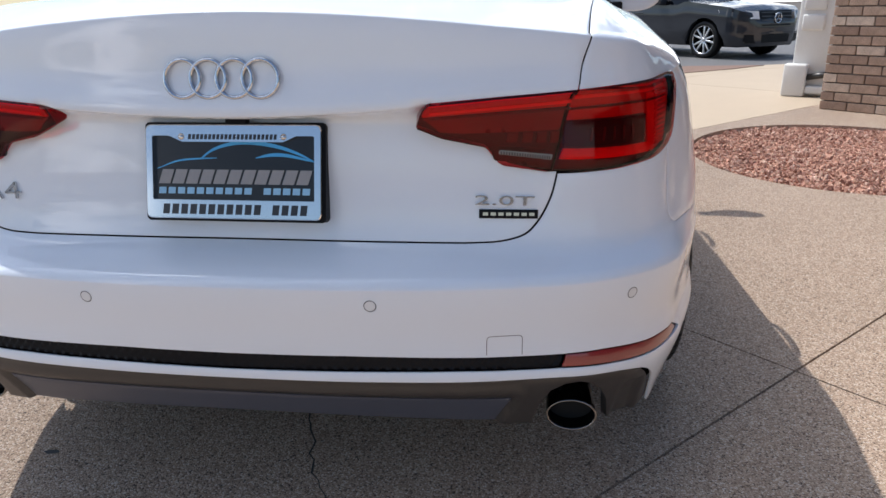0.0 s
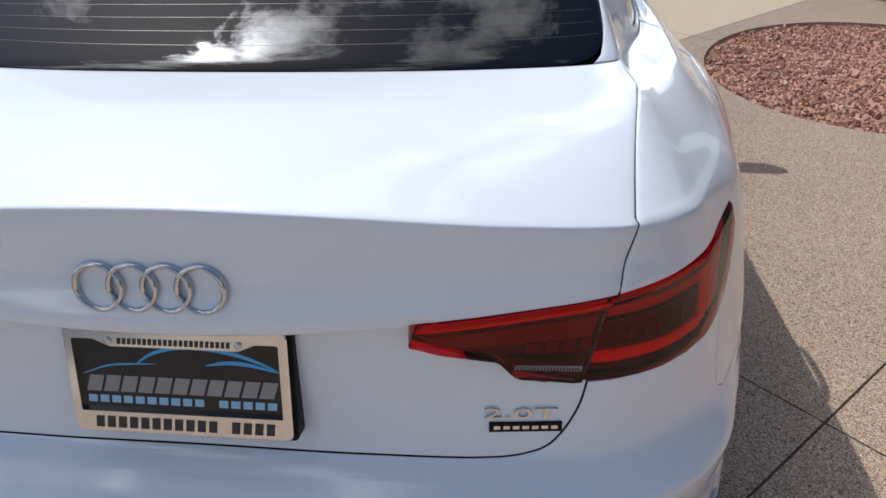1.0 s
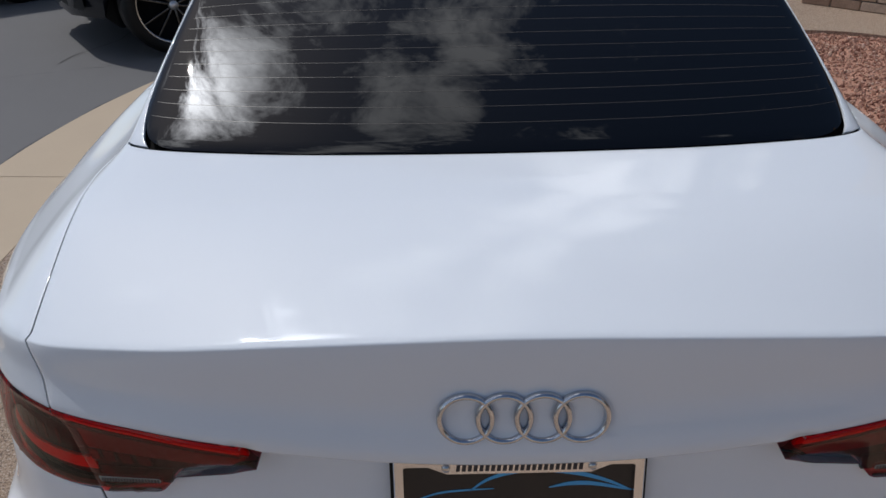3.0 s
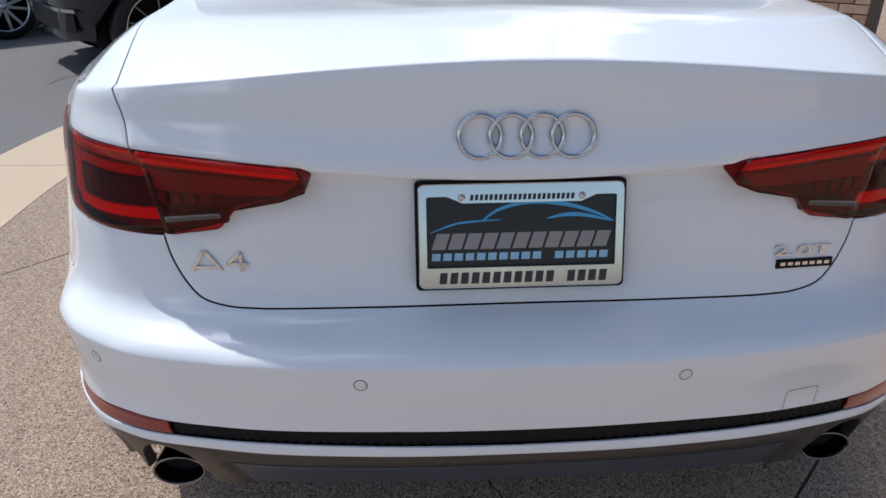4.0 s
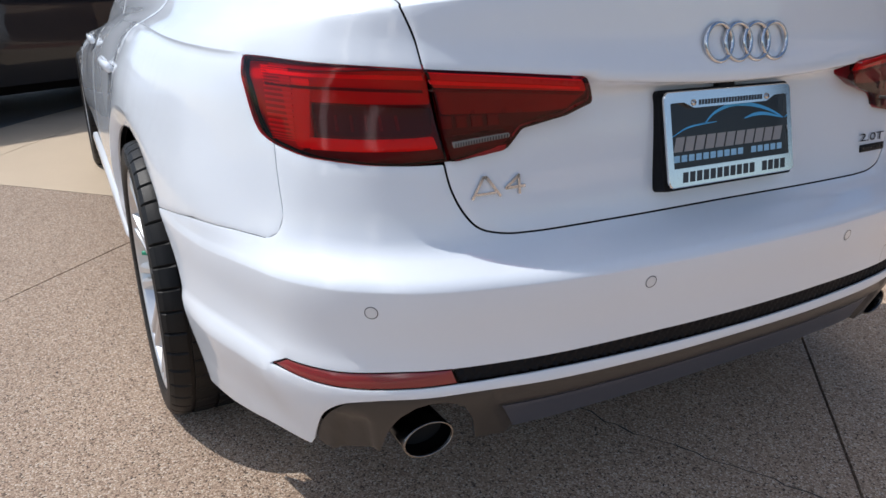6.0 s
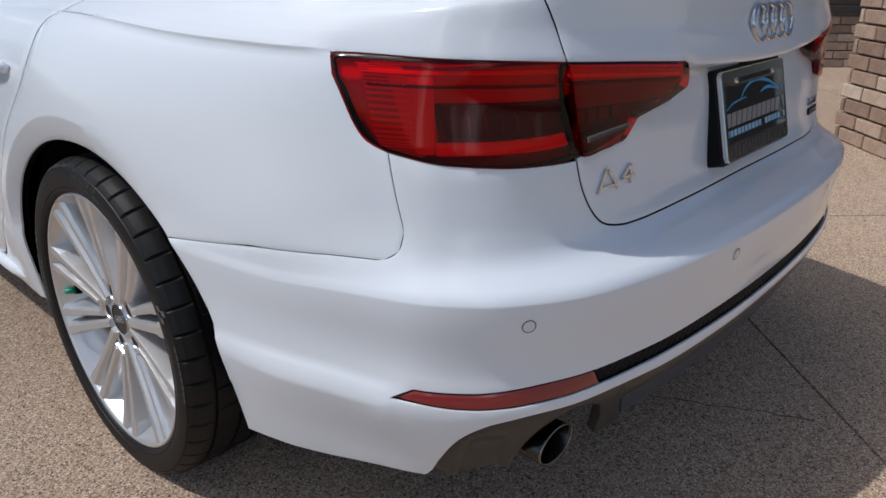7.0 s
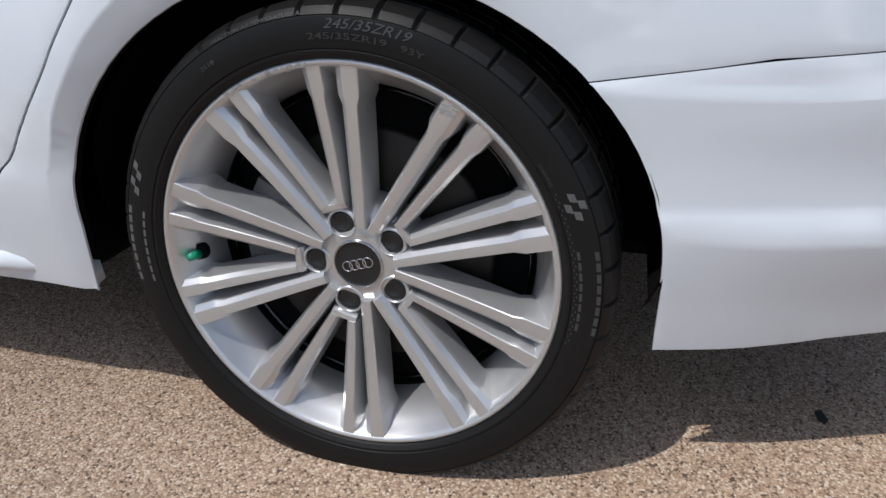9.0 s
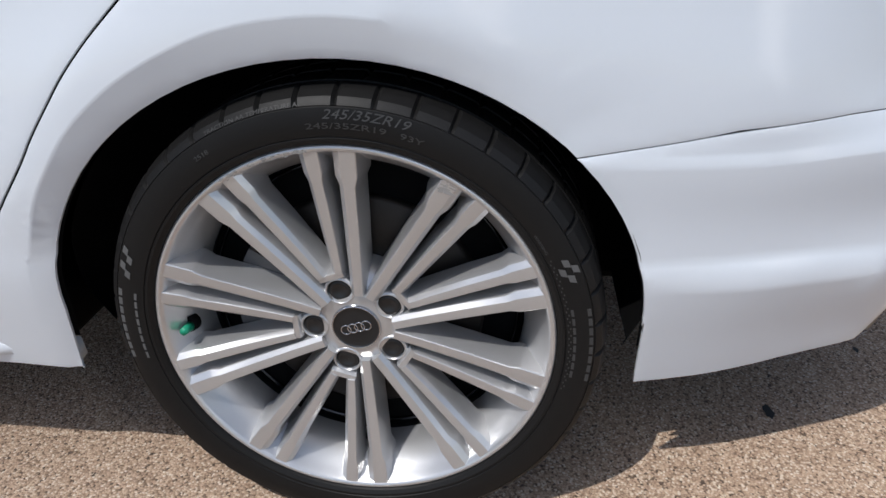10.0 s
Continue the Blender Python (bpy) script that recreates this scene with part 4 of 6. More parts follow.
swoosh([(-.136, .005), (-.10, .018), (-.065, .022), (-.030, .0235)], .0005, .0025)
swoosh([(-.060, .021), (-.035, .038), (0, .048), (.035, .049), (.075, .043), (.110, .032), (.140, .018)], .001, .0055)
swoosh([(.038, .024), (.065, .029), (.095, .028), (.140, .018)], .0005, .0055)
bm = bmesh.new()
box(bm, (-.02, .045, -.02), (.018, .082, .004), None, .003)
placed(part("lid_latch", bm, BLACK, car), m_p @ Matrix.Translation((.004, .014, -.006)))

for s in (1, -1):
    cx, cy, cz = s * .578, .036, .281
    bm = bmesh.new()
    prof = [(0.16, .90), (0.0, 1.0), (-.003, .99), (-.003, .94), (.0, .90), (.14, .86)]
    seg = 48
    rows = []
    for i in range(seg):
        a = 2 * math.pi * i / seg
        rows.append([bm.verts.new((cx + .0450 * k * math.cos(a), cy + d, cz + .0310 * k * math.sin(a) - .10 * (d - .0) * .2)) for d, k in prof])
    for i in range(seg):
        for j in range(len(prof) - 1):
            bm.faces.new((rows[i][j], rows[i][j + 1], rows[(i + 1) % seg][j + 1], rows[(i + 1) % seg][j]))
    pipe = part("tailpipe", bm, DARK_STEEL, car, "dark oval steel tailpipe")
    bm = bmesh.new()
    hoops = [[bm.verts.new((cx + (.0450 * .965 + .0022 * math.cos(q)) * math.cos(2 * math.pi * i / seg), cy - .003 + .0022 * math.sin(q), cz + (.0310 * .965 + .0022 * math.cos(q)) * math.sin(2 * math.pi * i / seg))) for q in np.linspace(0, 2 * math.pi, 8, endpoint=False)] for i in range(seg)]
    for i in range(seg):
        for j in range(8):
            bm.faces.new((hoops[i][j], hoops[i][(j + 1) % 8], hoops[(i + 1) % seg][(j + 1) % 8], hoops[(i + 1) % seg][j]))
    part("pipe_rim", bm, RIM_STEEL, pipe, "polished dark steel rim")
    bm = bmesh.new()
    ring = [bm.verts.new((cx + .0450 * .89 * math.cos(2 * math.pi * i / seg), cy + .03, cz + .0310 * .89 * math.sin(2 * math.pi * i / seg))) for i in range(seg)]
    bm.faces.new(ring)
    part("pipe_bore", bm, DULL_BLACK, pipe)

# underbody, closed and dark
bm = bmesh.new()
box(bm, (-.60, .22, .29), (.60, .50, .36), None, .02)
box(bm, (-.52, .40, .20), (.52, 4.40, .30), None, .02)
box(bm, (-.84, 1.34, .20), (.84, 3.25, .30), None, .02)
part("underbody", bm, SHELL, car)


# door handle and mirror
def handle(s, y0=1.145, y1=1.372, zc=.768):
    prof = np.linspace(0, 1, 17)
    bm = bmesh.new()
    rows = []
    for t in prof:
        y = y0 + (y1 - y0) * t
        u, v = side(y, zc, .4, .56)
        p, n = skin([u], [v])[0], skin_normal([u], [v])[0]
        bulge = .022 * min(1, (math.sin(math.pi * min(max(t, .02), .98))) ** .35)
        half = .0135 * (1 if .04 < t < .96 else .6)
        ring = []
        for a in np.linspace(0, 2 * math.pi, 12, endpoint=False):
            q = p + n * (bulge + .008 * math.cos(a)) + np.array([0, 0, 1]) * half * math.sin(a)
            ring.append(bm.verts.new((s * q[0], q[1], q[2])))
        rows.append(ring)
    for a, b in zip(rows[:-1], rows[1:]):
        for i in range(12):
            bm.faces.new((a[i], a[(i + 1) % 12], b[(i + 1) % 12], b[i]))
    bm.faces.new(rows[0])
    bm.faces.new(rows[-1])
    part("door_handle", bm, PAINT, car)
    # flat ellipse of darkened body paint stands in for shade behind the grip
    u, v = side((y0 + y1) / 2 - .006, zc - .010, .4, .56)
    o = ell(s * u, v - .004, .050, .010)
    panel("handle_recess", o, RECESS_SHADE, car, lift=.0006, depth=0, gap=0, edge=0)


def mirror(s):
    bm = bmesh.new()
    bmesh.ops.create_uvsphere(bm, u_segments=24, v_segments=14, radius=1.0, matrix=Matrix.Translation((s * .990, 2.72, 1.008)) @ Matrix.Diagonal((.125, .075, .070, 1)))
    for w in bm.verts:
        if w.co.y < 2.70:
            w.co.y = 2.70 + (w.co.y - 2.70) * .12
    mir = part("mirror", bm, PAINT, car)
    bm = bmesh.new()
    box(bm, (min(s * .84, s * .93), 2.68, .940), (max(s * .84, s * .93), 2.74, .985), None, .01)
    part("mirror_foot", bm, BLACK, mir)


RECESS_SHADE = material("recess_paint", (0.60, 0.62, 0.64), 0.4, 0, 1.0)
for s in (1, -1):
    handle(s), handle(s, 2.127, 2.352, .773), mirror(s)

# blade along the sill
for s in (1, -1):
    y = np.linspace(1.340, 3.17, 40)
    k = np.clip((y - 1.340) / .10, 0, 1) ** .6
    pts = []
    for yy, kk in zip(y, k):
        for dx, dz in ((0, .026), (.018 * kk, .018 * kk + .006), (.024 * kk, .006), (.018 * kk, -.004), (0, -.012)):
            pts.append((s * (.880 + dx), yy, .243 + dz))
    mesh_object("sill_blade", pts, [(i * 5 + j, i * 5 + j + 1, i * 5 + j + 6, i * 5 + j + 5) for i in range(39) for j in range(4)], PAINT, car)


# ---- wheels ----
def wall(r):
    return float(np.interp(r, [.243, .247, .327], [.2545, .2585, .3225]))


def at(r, deg, h):
    """Wheel coordinates: radius, degrees clockwise from the top seen from outside the left wheel, distance outwards."""
    a = radians(deg)
    return (-h, -r * math.sin(a), r * math.cos(a))


def tyre_h(r):
    """How far the outer sidewall stands out at a radius."""
    return float(np.interp(r, [.243, .247, .256, .262, .285, .305, .316, .322, .327], [.104, .1115, .1185, .1195, .1225, .1185, .111, .100, .085]))


def lathe(name, profile, steps, mat, parent, grooves=None):
    n = len(profile)
    verts = []
    for i in range(steps):
        for h, r in profile:
            rr = wall(r) - grooves(i, h, r) if grooves else r
            verts.append(at(rr, 360 * i / steps, h))
    faces = [(i * n + j, (i + 1) % steps * n + j, (i + 1) % steps * n + j + 1, i * n + j + 1) for i in range(steps) for j in range(n - 1)]
    return mesh_object(name, verts, faces, mat, parent)


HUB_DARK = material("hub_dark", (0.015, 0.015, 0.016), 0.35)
DISC_STEEL = speckled("brake_disc_steel", (0.06, 0.052, 0.047), (0.03, 0.026, 0.023), 300, 0.5, 0.0, 0.0, 0.8, large=18)
SCUFF = speckled("scuffed_alloy", (0.55, 0.54, 0.53), (0.16, 0.15, 0.15), 420, 0.6, 0.0008, 0, .5, large=60)
GREEN = material("green_cap", (0.01, 0.30, 0.17), 0.4)
MARK = material("moulded_rubber", (0.045, 0.045, 0.045), 0.6)


def arm(bm, p0, p1, w0, w1, wm, h0, h1, deep, hand=1):
    """A spoke from p0 to p1 (across, outwards in the wheel's face), with a flat crown, a broad chamfer on one hand and sloping flanks."""
    p0, p1 = Vector(p0), Vector(p1)
    d = (p1 - p0).normalized()
    n = Vector((-d.y, d.x))
    rows = []
    for t, w in ((0, w0), (.18, (w0 + wm) / 2), (.5, wm), (.76, wm * 1.04), (.815, w1 * .97), (.83, w1), (1, w1 * 1.03)):
        c = p0.lerp(p1, t)
        h = h0 + (h1 - h0) * t ** 1.3
        ring = []
        for k, dz in ((-.57, -deep), (-.5, -.0150), (-.44, -.0072), (-.42, -.0060), (-.19, -.0002), (-.15, 0), (.33, 0), (.37, -.0010), (.5, -.0150), (.57, -deep)):
            q = c + n * (w * k * hand)
            r, a = q.length, math.degrees(math.atan2(q.x, q.y))
            ring.append(bm.verts.new(at(r, a, h + dz)))
        rows.append(ring)
    for a, b in zip(rows[:-1], rows[1:]):
        for i in range(9):
            bm.faces.new((a[i], b[i], b[i + 1], a[i + 1]))
    bm.faces.new(rows[0])
    bm.faces.new(rows[-1][::-1])


def polar(r, deg, across=0.0):
    """A point of the wheel's face (x clockwise across, y up) at a radius and angle, moved sideways."""
    a = radians(deg)
    return (r * math.sin(a) + across * math.cos(a), r * math.cos(a) - across * math.sin(a))


BOLT0 = -20.0


def build_wheel():
    lip = [(h, r * 1.0445) for h, r in ((.030, .2100), (.050, .2125), (.066, .2180), (.080, .2245), (.090, .2295), (.100, .2355), (.108, .2385), (.1125, .2415), (.1138, .2450), (.1115, .2478), (.104, .2480), (.096, .2440))]
    wheel = lathe("wheel", lip, 120, ALLOY, car)
    tagged(wheel, "silver alloy wheel with twenty slim spokes")
    # deep part of the silver barrel, its shade put into a dark material
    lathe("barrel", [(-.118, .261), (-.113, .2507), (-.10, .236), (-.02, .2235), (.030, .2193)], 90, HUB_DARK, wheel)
    prof = [(-.104, .245), (-.1185, .256), (-.1225, .285), (-.1185, .305), (-.108, .318), (-.095, .3245), (-.078, .3262), (-.0775, .3190), (-.0705, .3190), (-.070, .3264), (-.028, .3270), (-.0275, .3195), (-.0205, .3195), (-.020, .3270),
            (.020, .3270), (.0205, .3195), (.0275, .3195), (.028, .3270), (.070, .3264), (.0705, .3190), (.0775, .3190), (.078, .3262), (.092, .3252), (.100, .3220), (.107, .3178), (.1110, .3160), (.1150, .3110), (.1180, .3055), (.1172, .3045), (.1190, .3030),
            (.1225, .285), (.1205, .268), (.1195, .2622), (.1180, .2612), (.1188, .2596), (.1185, .256), (.1150, .2500), (.1100, .2466), (.104, .2445)]

    def groove(i, h, r):
        return .0052 if (r > .3090 and h > .078 and i % 12 == 0) or (r > .318 and abs(h) < .07 and i % 12 == 6) else 0

    tyre = lathe("tyre", prof, 528, RUBBER, wheel, groove)
    sharp(tyre, 24)
    tagged(tyre, "black low-profile tyre with moulded sidewall marks")
    # spokes
    for k in range(5):
        b = BOLT0 + 72 * k
        for sgn in (-1, 1):
            bm = bmesh.new()
            arm(bm, polar(.083, b, sgn * .0115), polar(.2540, b + sgn * 11.8), .0165, .029, .0215, .0925, .1115, .045, -sgn)
            sharp(part("spoke", bm, ALLOY, wheel), 20)
            bm = bmesh.new()
            arm(bm, polar(.050, b + 36, sgn * .0085), polar(.2540, b + 36 + sgn * 14.6), .020, .034, .0235, .0920, .1115, .048, sgn)
            sharp(part("spoke", bm, ALLOY, wheel), 20)
        bm = bmesh.new()
        arm(bm, polar(.0790, b, -.017), polar(.0790, b, .017), .013, .013, .014, .0905, .0905, .042)
        sharp(part("spoke_root", bm, ALLOY, wheel), 32)
        # bolt in its recess
        c = polar(.056, b)
        bm = bmesh.new()
        seg, rows = 28, []
        for i in range(seg):
            a = 2 * math.pi * i / seg
            ring = []
            for rr, hh in ((.0215, .060), (.0205, .0835), (.0178, .0868), (.0166, .0862), (.0160, .066)):
                x, y = c[0] + rr * math.sin(a), c[1] + rr * math.cos(a)
                ring.append(bm.verts.new((-hh, -x, y)))
            rows.append(ring)
        for i in range(seg):
            for j in range(4):
                bm.faces.new((rows[i][j], rows[(i + 1) % seg][j], rows[(i + 1) % seg][j + 1], rows[i][j + 1]))
        part("bolt_seat", bm, ALLOY, wheel)
        bm = bmesh.new()
        seg, rows = 24, []
        for rr, hh in ((.0163, .060), (.0162, .0800), (.0140, .0838), (.0100, .0850), (.0090, .0838), (.0001, .0834)):
            rows.append([bm.verts.new((-hh, -(c[0] + rr * math.sin(2 * math.pi * i / seg)), c[1] + rr * math.cos(2 * math.pi * i / seg))) for i in range(seg)])
        for a, b2 in zip(rows[:-1], rows[1:]):
            for i in range(seg):
                bm.faces.new((a[i], b2[i], b2[(i + 1) % seg], a[(i + 1) % seg]))
        part("bolt_cap", bm, HUB_DARK, wheel)
    hub = lathe("hub", [(.02, .085), (.050, .082), (.062, .076), (.074, .066), (.0815, .052), (.0845, .044), (.0850, .036), (.0845, .0325)], 80, ALLOY, wheel)
    cap = lathe("hub_cap", [(.0825, .0335), (.0868, .0325), (.0880, .0308), (.0868, .0300), (.0864, .0292), (.0872, .020), (.0874, .0001)], 64, HUB_DARK, wheel)
    lathe("cap_rim", [(.0840, .0334), (.0876, .0326), (.0886, .0312), (.0870, .0302)], 64, CHROME, wheel)
    tilt = radians(-18)
    for k in range(4):
        bm = bmesh.new()
        ring_mesh(bm, (k - 1.5) * .0095, 0, .0066, .0009, .0012, 36)
        m = Matrix.Translation((-.0874, 0, 0)) @ Matrix(((0, 0, -1, 0), (-1, 0, 0, 0), (0, 1, 0, 0), (0, 0, 0, 1))) @ Matrix.Rotation(-tilt, 4, "Z")
        bmesh.ops.transform(bm, matrix=m, verts=bm.verts)
        part("cap_ring", bm, CHROME, cap)
    # brake
    disc = lathe("brake_disc", [(.010, .07), (.030, .072), (.034, .085), (.034, .160), (.030, .165), (.012, .165)], 80, DISC_STEEL, wheel)
    lathe("shield_edge", [(.018, .2085), (.024, .2095), (.024, .2120), (.018, .2130)], 72, DARK_STEEL, wheel)
    # shield oversized and near black, deepening the shade between the spokes
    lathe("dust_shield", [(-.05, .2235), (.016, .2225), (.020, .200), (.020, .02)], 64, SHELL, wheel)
    bm = bmesh.new()
    for k in range(9):
        a0, a1 = -112 + 6 * k, -106 + 6 * k
        q = [at(r, a, h) for h in (.000, .052) for r, a in ((.105, a0), (.172, a0), (.172, a1), (.105, a1))]
        vs = [bm.verts.new(p) for p in q]
        for f in ((0, 1, 2, 3), (7, 6, 5, 4), (0, 4, 5, 1), (2, 6, 7, 3), (1, 5, 6, 2), (3, 7, 4, 0)):
            bm.faces.new([vs[i] for i in f])
    bmesh.ops.remove_doubles(bm, verts=bm.verts, dist=.0005)
    part("brake_caliper", bm, speckled("caliper_grey", (0.10, 0.10, 0.105), (0.06, 0.06, 0.06), 200, 0.5), wheel, smooth=False)
    # valve with a green cap
    va = -93.6
    bm = bmesh.new()
    bmesh.ops.create_cone(bm, cap_ends=True, segments=16, radius1=.0068, radius2=.0052, depth=.020, matrix=Matrix.Translation(at(.2325, va, .092)) @ Matrix.Rotation(radians(-80), 4, "Y"))
    part("valve_cap", bm, GREEN, wheel, "green plastic valve cap")
    bm = bmesh.new()
    bmesh.ops.create_cone(bm, cap_ends=True, segments=18, radius1=.0125, radius2=.011, depth=.012, matrix=Matrix.Translation(at(.2335, va, .076)) @ Matrix.Rotation(radians(-80), 4, "Y"))
    part("valve_seat", bm, SHELL, wheel)
    # kerb rash on the lip and on one spoke
    rnd = random.Random(4)
    for k in range(46):
        deg, r = -34 + 26 * rnd.random(), .2500 + .0055 * rnd.random()
        s = .0007 + .0016 * rnd.random()
        bm = bmesh.new()
        pts = [at(r + s * rnd.uniform(.4, 1) * math.sin(a), deg + math.degrees(2.2 * s * rnd.uniform(.4, 1.1) * math.cos(a) / r), float(np.interp(r, [.249, .2522, .2559, .259], [.108, .1125, .1138, .111])) + .0003) for a in np.linspace(0, 2 * math.pi, 7, endpoint=False)]
        bm.faces.new([bm.verts.new(p) for p in pts])
        part("kerb_scuff", bm, SCUFF, wheel, smooth=False)
    for k in range(14):
        deg, r = 30.2 + rnd.uniform(-2.4, 2.0), .236 + .0165 * rnd.random()
        s = .0012 + .003 * rnd.random()
        bm = bmesh.new()
        pts = [at(r + s * rnd.uniform(.4, 1) * math.sin(a + .6), deg + math.degrees(2.0 * s * rnd.uniform(.4, 1.1) * math.cos(a) / r), .1104 + (r - .2535) * .09 + .0009) for a in np.linspace(0, 2 * math.pi, 7, endpoint=False)]
        bm.faces.new([bm.verts.new(p) for p in pts])
        part("kerb_scuff", bm, SCUFF, wheel, smooth=False)

    # moulded writing and plain marks on the sidewall
    def on_wall(r0, deg0, flipped=False):
        def bend(x, y, z):
            r = r0 + y
            return at(wall(r), deg0 + math.degrees(x / r0), tyre_h(r) + .0003 + z)
        return bend

    letters("TRACTION AA TEMPERATURE A", .0052, .0008, "tyre_writing", MARK, tyre, bend=on_wall(.3085, -18.5), width=.118)
    letters("245/35ZR19", .0125, .0008, "tyre_writing", MARK, tyre, bend=on_wall(.2945, 7.0), width=.098, shear=.3)
    letters("245/35ZR19", .0085, .0008, "tyre_writing", MARK, tyre, bend=on_wall(.2785, 2.6), width=.088)
    letters("93Y", .0085, .0008, "tyre_writing", MARK, tyre, bend=on_wall(.2785, 17.5), width=.026)
    letters("WARNING", .0045, .0008, "tyre_writing", MARK, tyre, bend=on_wall(.268, 57.0), width=.028)
    letters("2518", .0065, .0008, "tyre_writing", MARK, tyre, bend=on_wall(.286, -32.5), width=.020)

    def bars(deg0, n, r0, h, w, gap, mat, lean=0.0):
        f = on_wall(r0, deg0)
        for i in range(n):
            x0 = (i - n / 2) * (w + gap)
            q = [(x0, -h / 2), (x0 + w, -h / 2), (x0 + w + lean, h / 2), (x0 + lean, h / 2)]
            bm = bmesh.new()
            hi = [bm.verts.new(f(x, y, .0006)) for x, y in q]
            lo = [bm.verts.new(f(x, y, -.0006)) for x, y in q]
            bm.faces.new(hi)
            for j in range(4):
                bm.faces.new((lo[j], lo[(j + 1) % 4], hi[(j + 1) % 4], hi[j]))
            part("tyre_mark", bm, mat, tyre, smooth=False)

    PALE = speckled("scuffed_rubber", (0.13, 0.13, 0.13), (0.06, 0.06, 0.06), 300, 0.7)
    bars(-88.5, 8, .2870, .030, .0098, .0034, PALE, .003)
    bars(87, 8, .2870, .030, .0098, .0034, MARK, .003)
    for base, mat in ((-73.5, PALE), (63.5, PALE)):
        for i, j in ((0, 0), (1, 1), (2, 0), (1, -1) if base > 0 else (3, 1)):
            f = on_wall(.287 + .0095 * j, base + 2.1 * i)
            bm = bmesh.new()
            bm.faces.new([bm.verts.new(f(x, y, .0007)) for x, y in ((-.005, -.0046), (.005, -.0046), (.0085, .0046), (-.0015, .0046))])
            part("tyre_mark", bm, mat, tyre, smooth=False)
    for i in range(40):
        deg = 62 + 40 * i / 40
        f = on_wall(.2655 if i % 2 else .2685, deg)
        bm = bmesh.new()
        bm.faces.new([bm.verts.new(f(x, y, .0006)) for x, y in ((-.0012, -.001), (.0012, -.001), (.0012, .001), (-.0012, .001))])
        part("tyre_mark", bm, MARK, tyre, smooth=False)
    wheel.matrix_world = Matrix.Translation((-.784, HUB[0] + .001, .3075)) @ Matrix.Scale(1.02, 4)
    return wheel


left_wheel = build_wheel()


def copy_wheel(m):
    made = {}
    for o in (left_wheel, *left_wheel.children_recursive):
        if o.name.startswith(("kerb_scuff", "tyre_mark", "tyre_writing")):
            continue
        c = o.copy()
        scene.collection.objects.link(c)
        c.parent = made.get(o.parent, car)
        made[o] = c
    made[left_wheel].matrix_basis = m


turn = Matrix.Rotation(math.pi, 4, "Z")
copy_wheel(Matrix.Translation((.770, HUB[0], .3120)) @ turn)
copy_wheel(Matrix.Translation((-.785, HUB2[0], .3120)))
copy_wheel(Matrix.Translation((.785, HUB2[0], .3120)) @ turn)

# dark arch liners
for s in (1, -1):
    for yc in (.880, HUB2[0]):
        bm = bmesh.new()
        a = np.linspace(0, math.pi, 40)
        rows = []
        for x, k in ((.866, 1.0), (.84, 1.03), (.60, 1.03), (.56, .6), (.56, .05)):
            arc = [(yc + .386 * k * math.cos(t), .321 + .350 * k * math.sin(t)) for t in a]
            arc = [(arc[0][0] - .02, .262)] + arc + [(arc[-1][0] + .02, .262)]
            rows.append([bm.verts.new((s * (x - .045 * min(1, max(0, (.42 - z) / .15)) * (x > .8)), y, z)) for y, z in arc])
        for p, q in zip(rows[:-1], rows[1:]):
            for i in range(41):
                bm.faces.new((p[i], p[i + 1], q[i + 1], q[i]))
        part("arch_liner", bm, SHELL, car)


# ---- the place: paving on a grid turned by 45 degrees ----
def ab(a, b):
    """Plan point from the turned grid: a along the street, b across it."""
    k = math.sqrt(.5)
    return (k * (a - b), k * (a + b))


KERB = np.array([(-2.35, -30), (-2.30, -6), (-2.29, 0), (-2.34, 1.2), (-2.37, 2.05), (-2.34, 2.75), (-2.23, 3.42), (-2.00, 4.12), (-1.67, 4.78), (-1.30, 5.42), (-.1, 7.1), (1.3, 8.8), (2.6, 10.1), (4.1, 10.9), (6.5, 11.6), (30, 14)])


def curve(points, n):
    s = np.concatenate([[0], np.cumsum(np.linalg.norm(np.diff(points, axis=0), axis=1))])
    return hermite(np.linspace(0, s[-1], n), s, points, True)


edge_line = curve(KERB, 400)
tan_e = np.gradient(edge_line, axis=0)
tan_e /= np.linalg.norm(tan_e, axis=1, keepdims=True)
inner_line = edge_line + np.stack([tan_e[:, 1], -tan_e[:, 0]], 1) * .53
THETA = np.linspace(0, 2 * math.pi, 90, endpoint=False)
BED_AT = (2.63, 3.88)
BED = np.column_stack([BED_AT[0] + (1.10 + .08 * np.cos(2 * (THETA - radians(250)))) * np.cos(THETA), BED_AT[1] + (1.10 + .08 * np.cos(2 * (THETA - radians(250)))) * np.sin(THETA)])


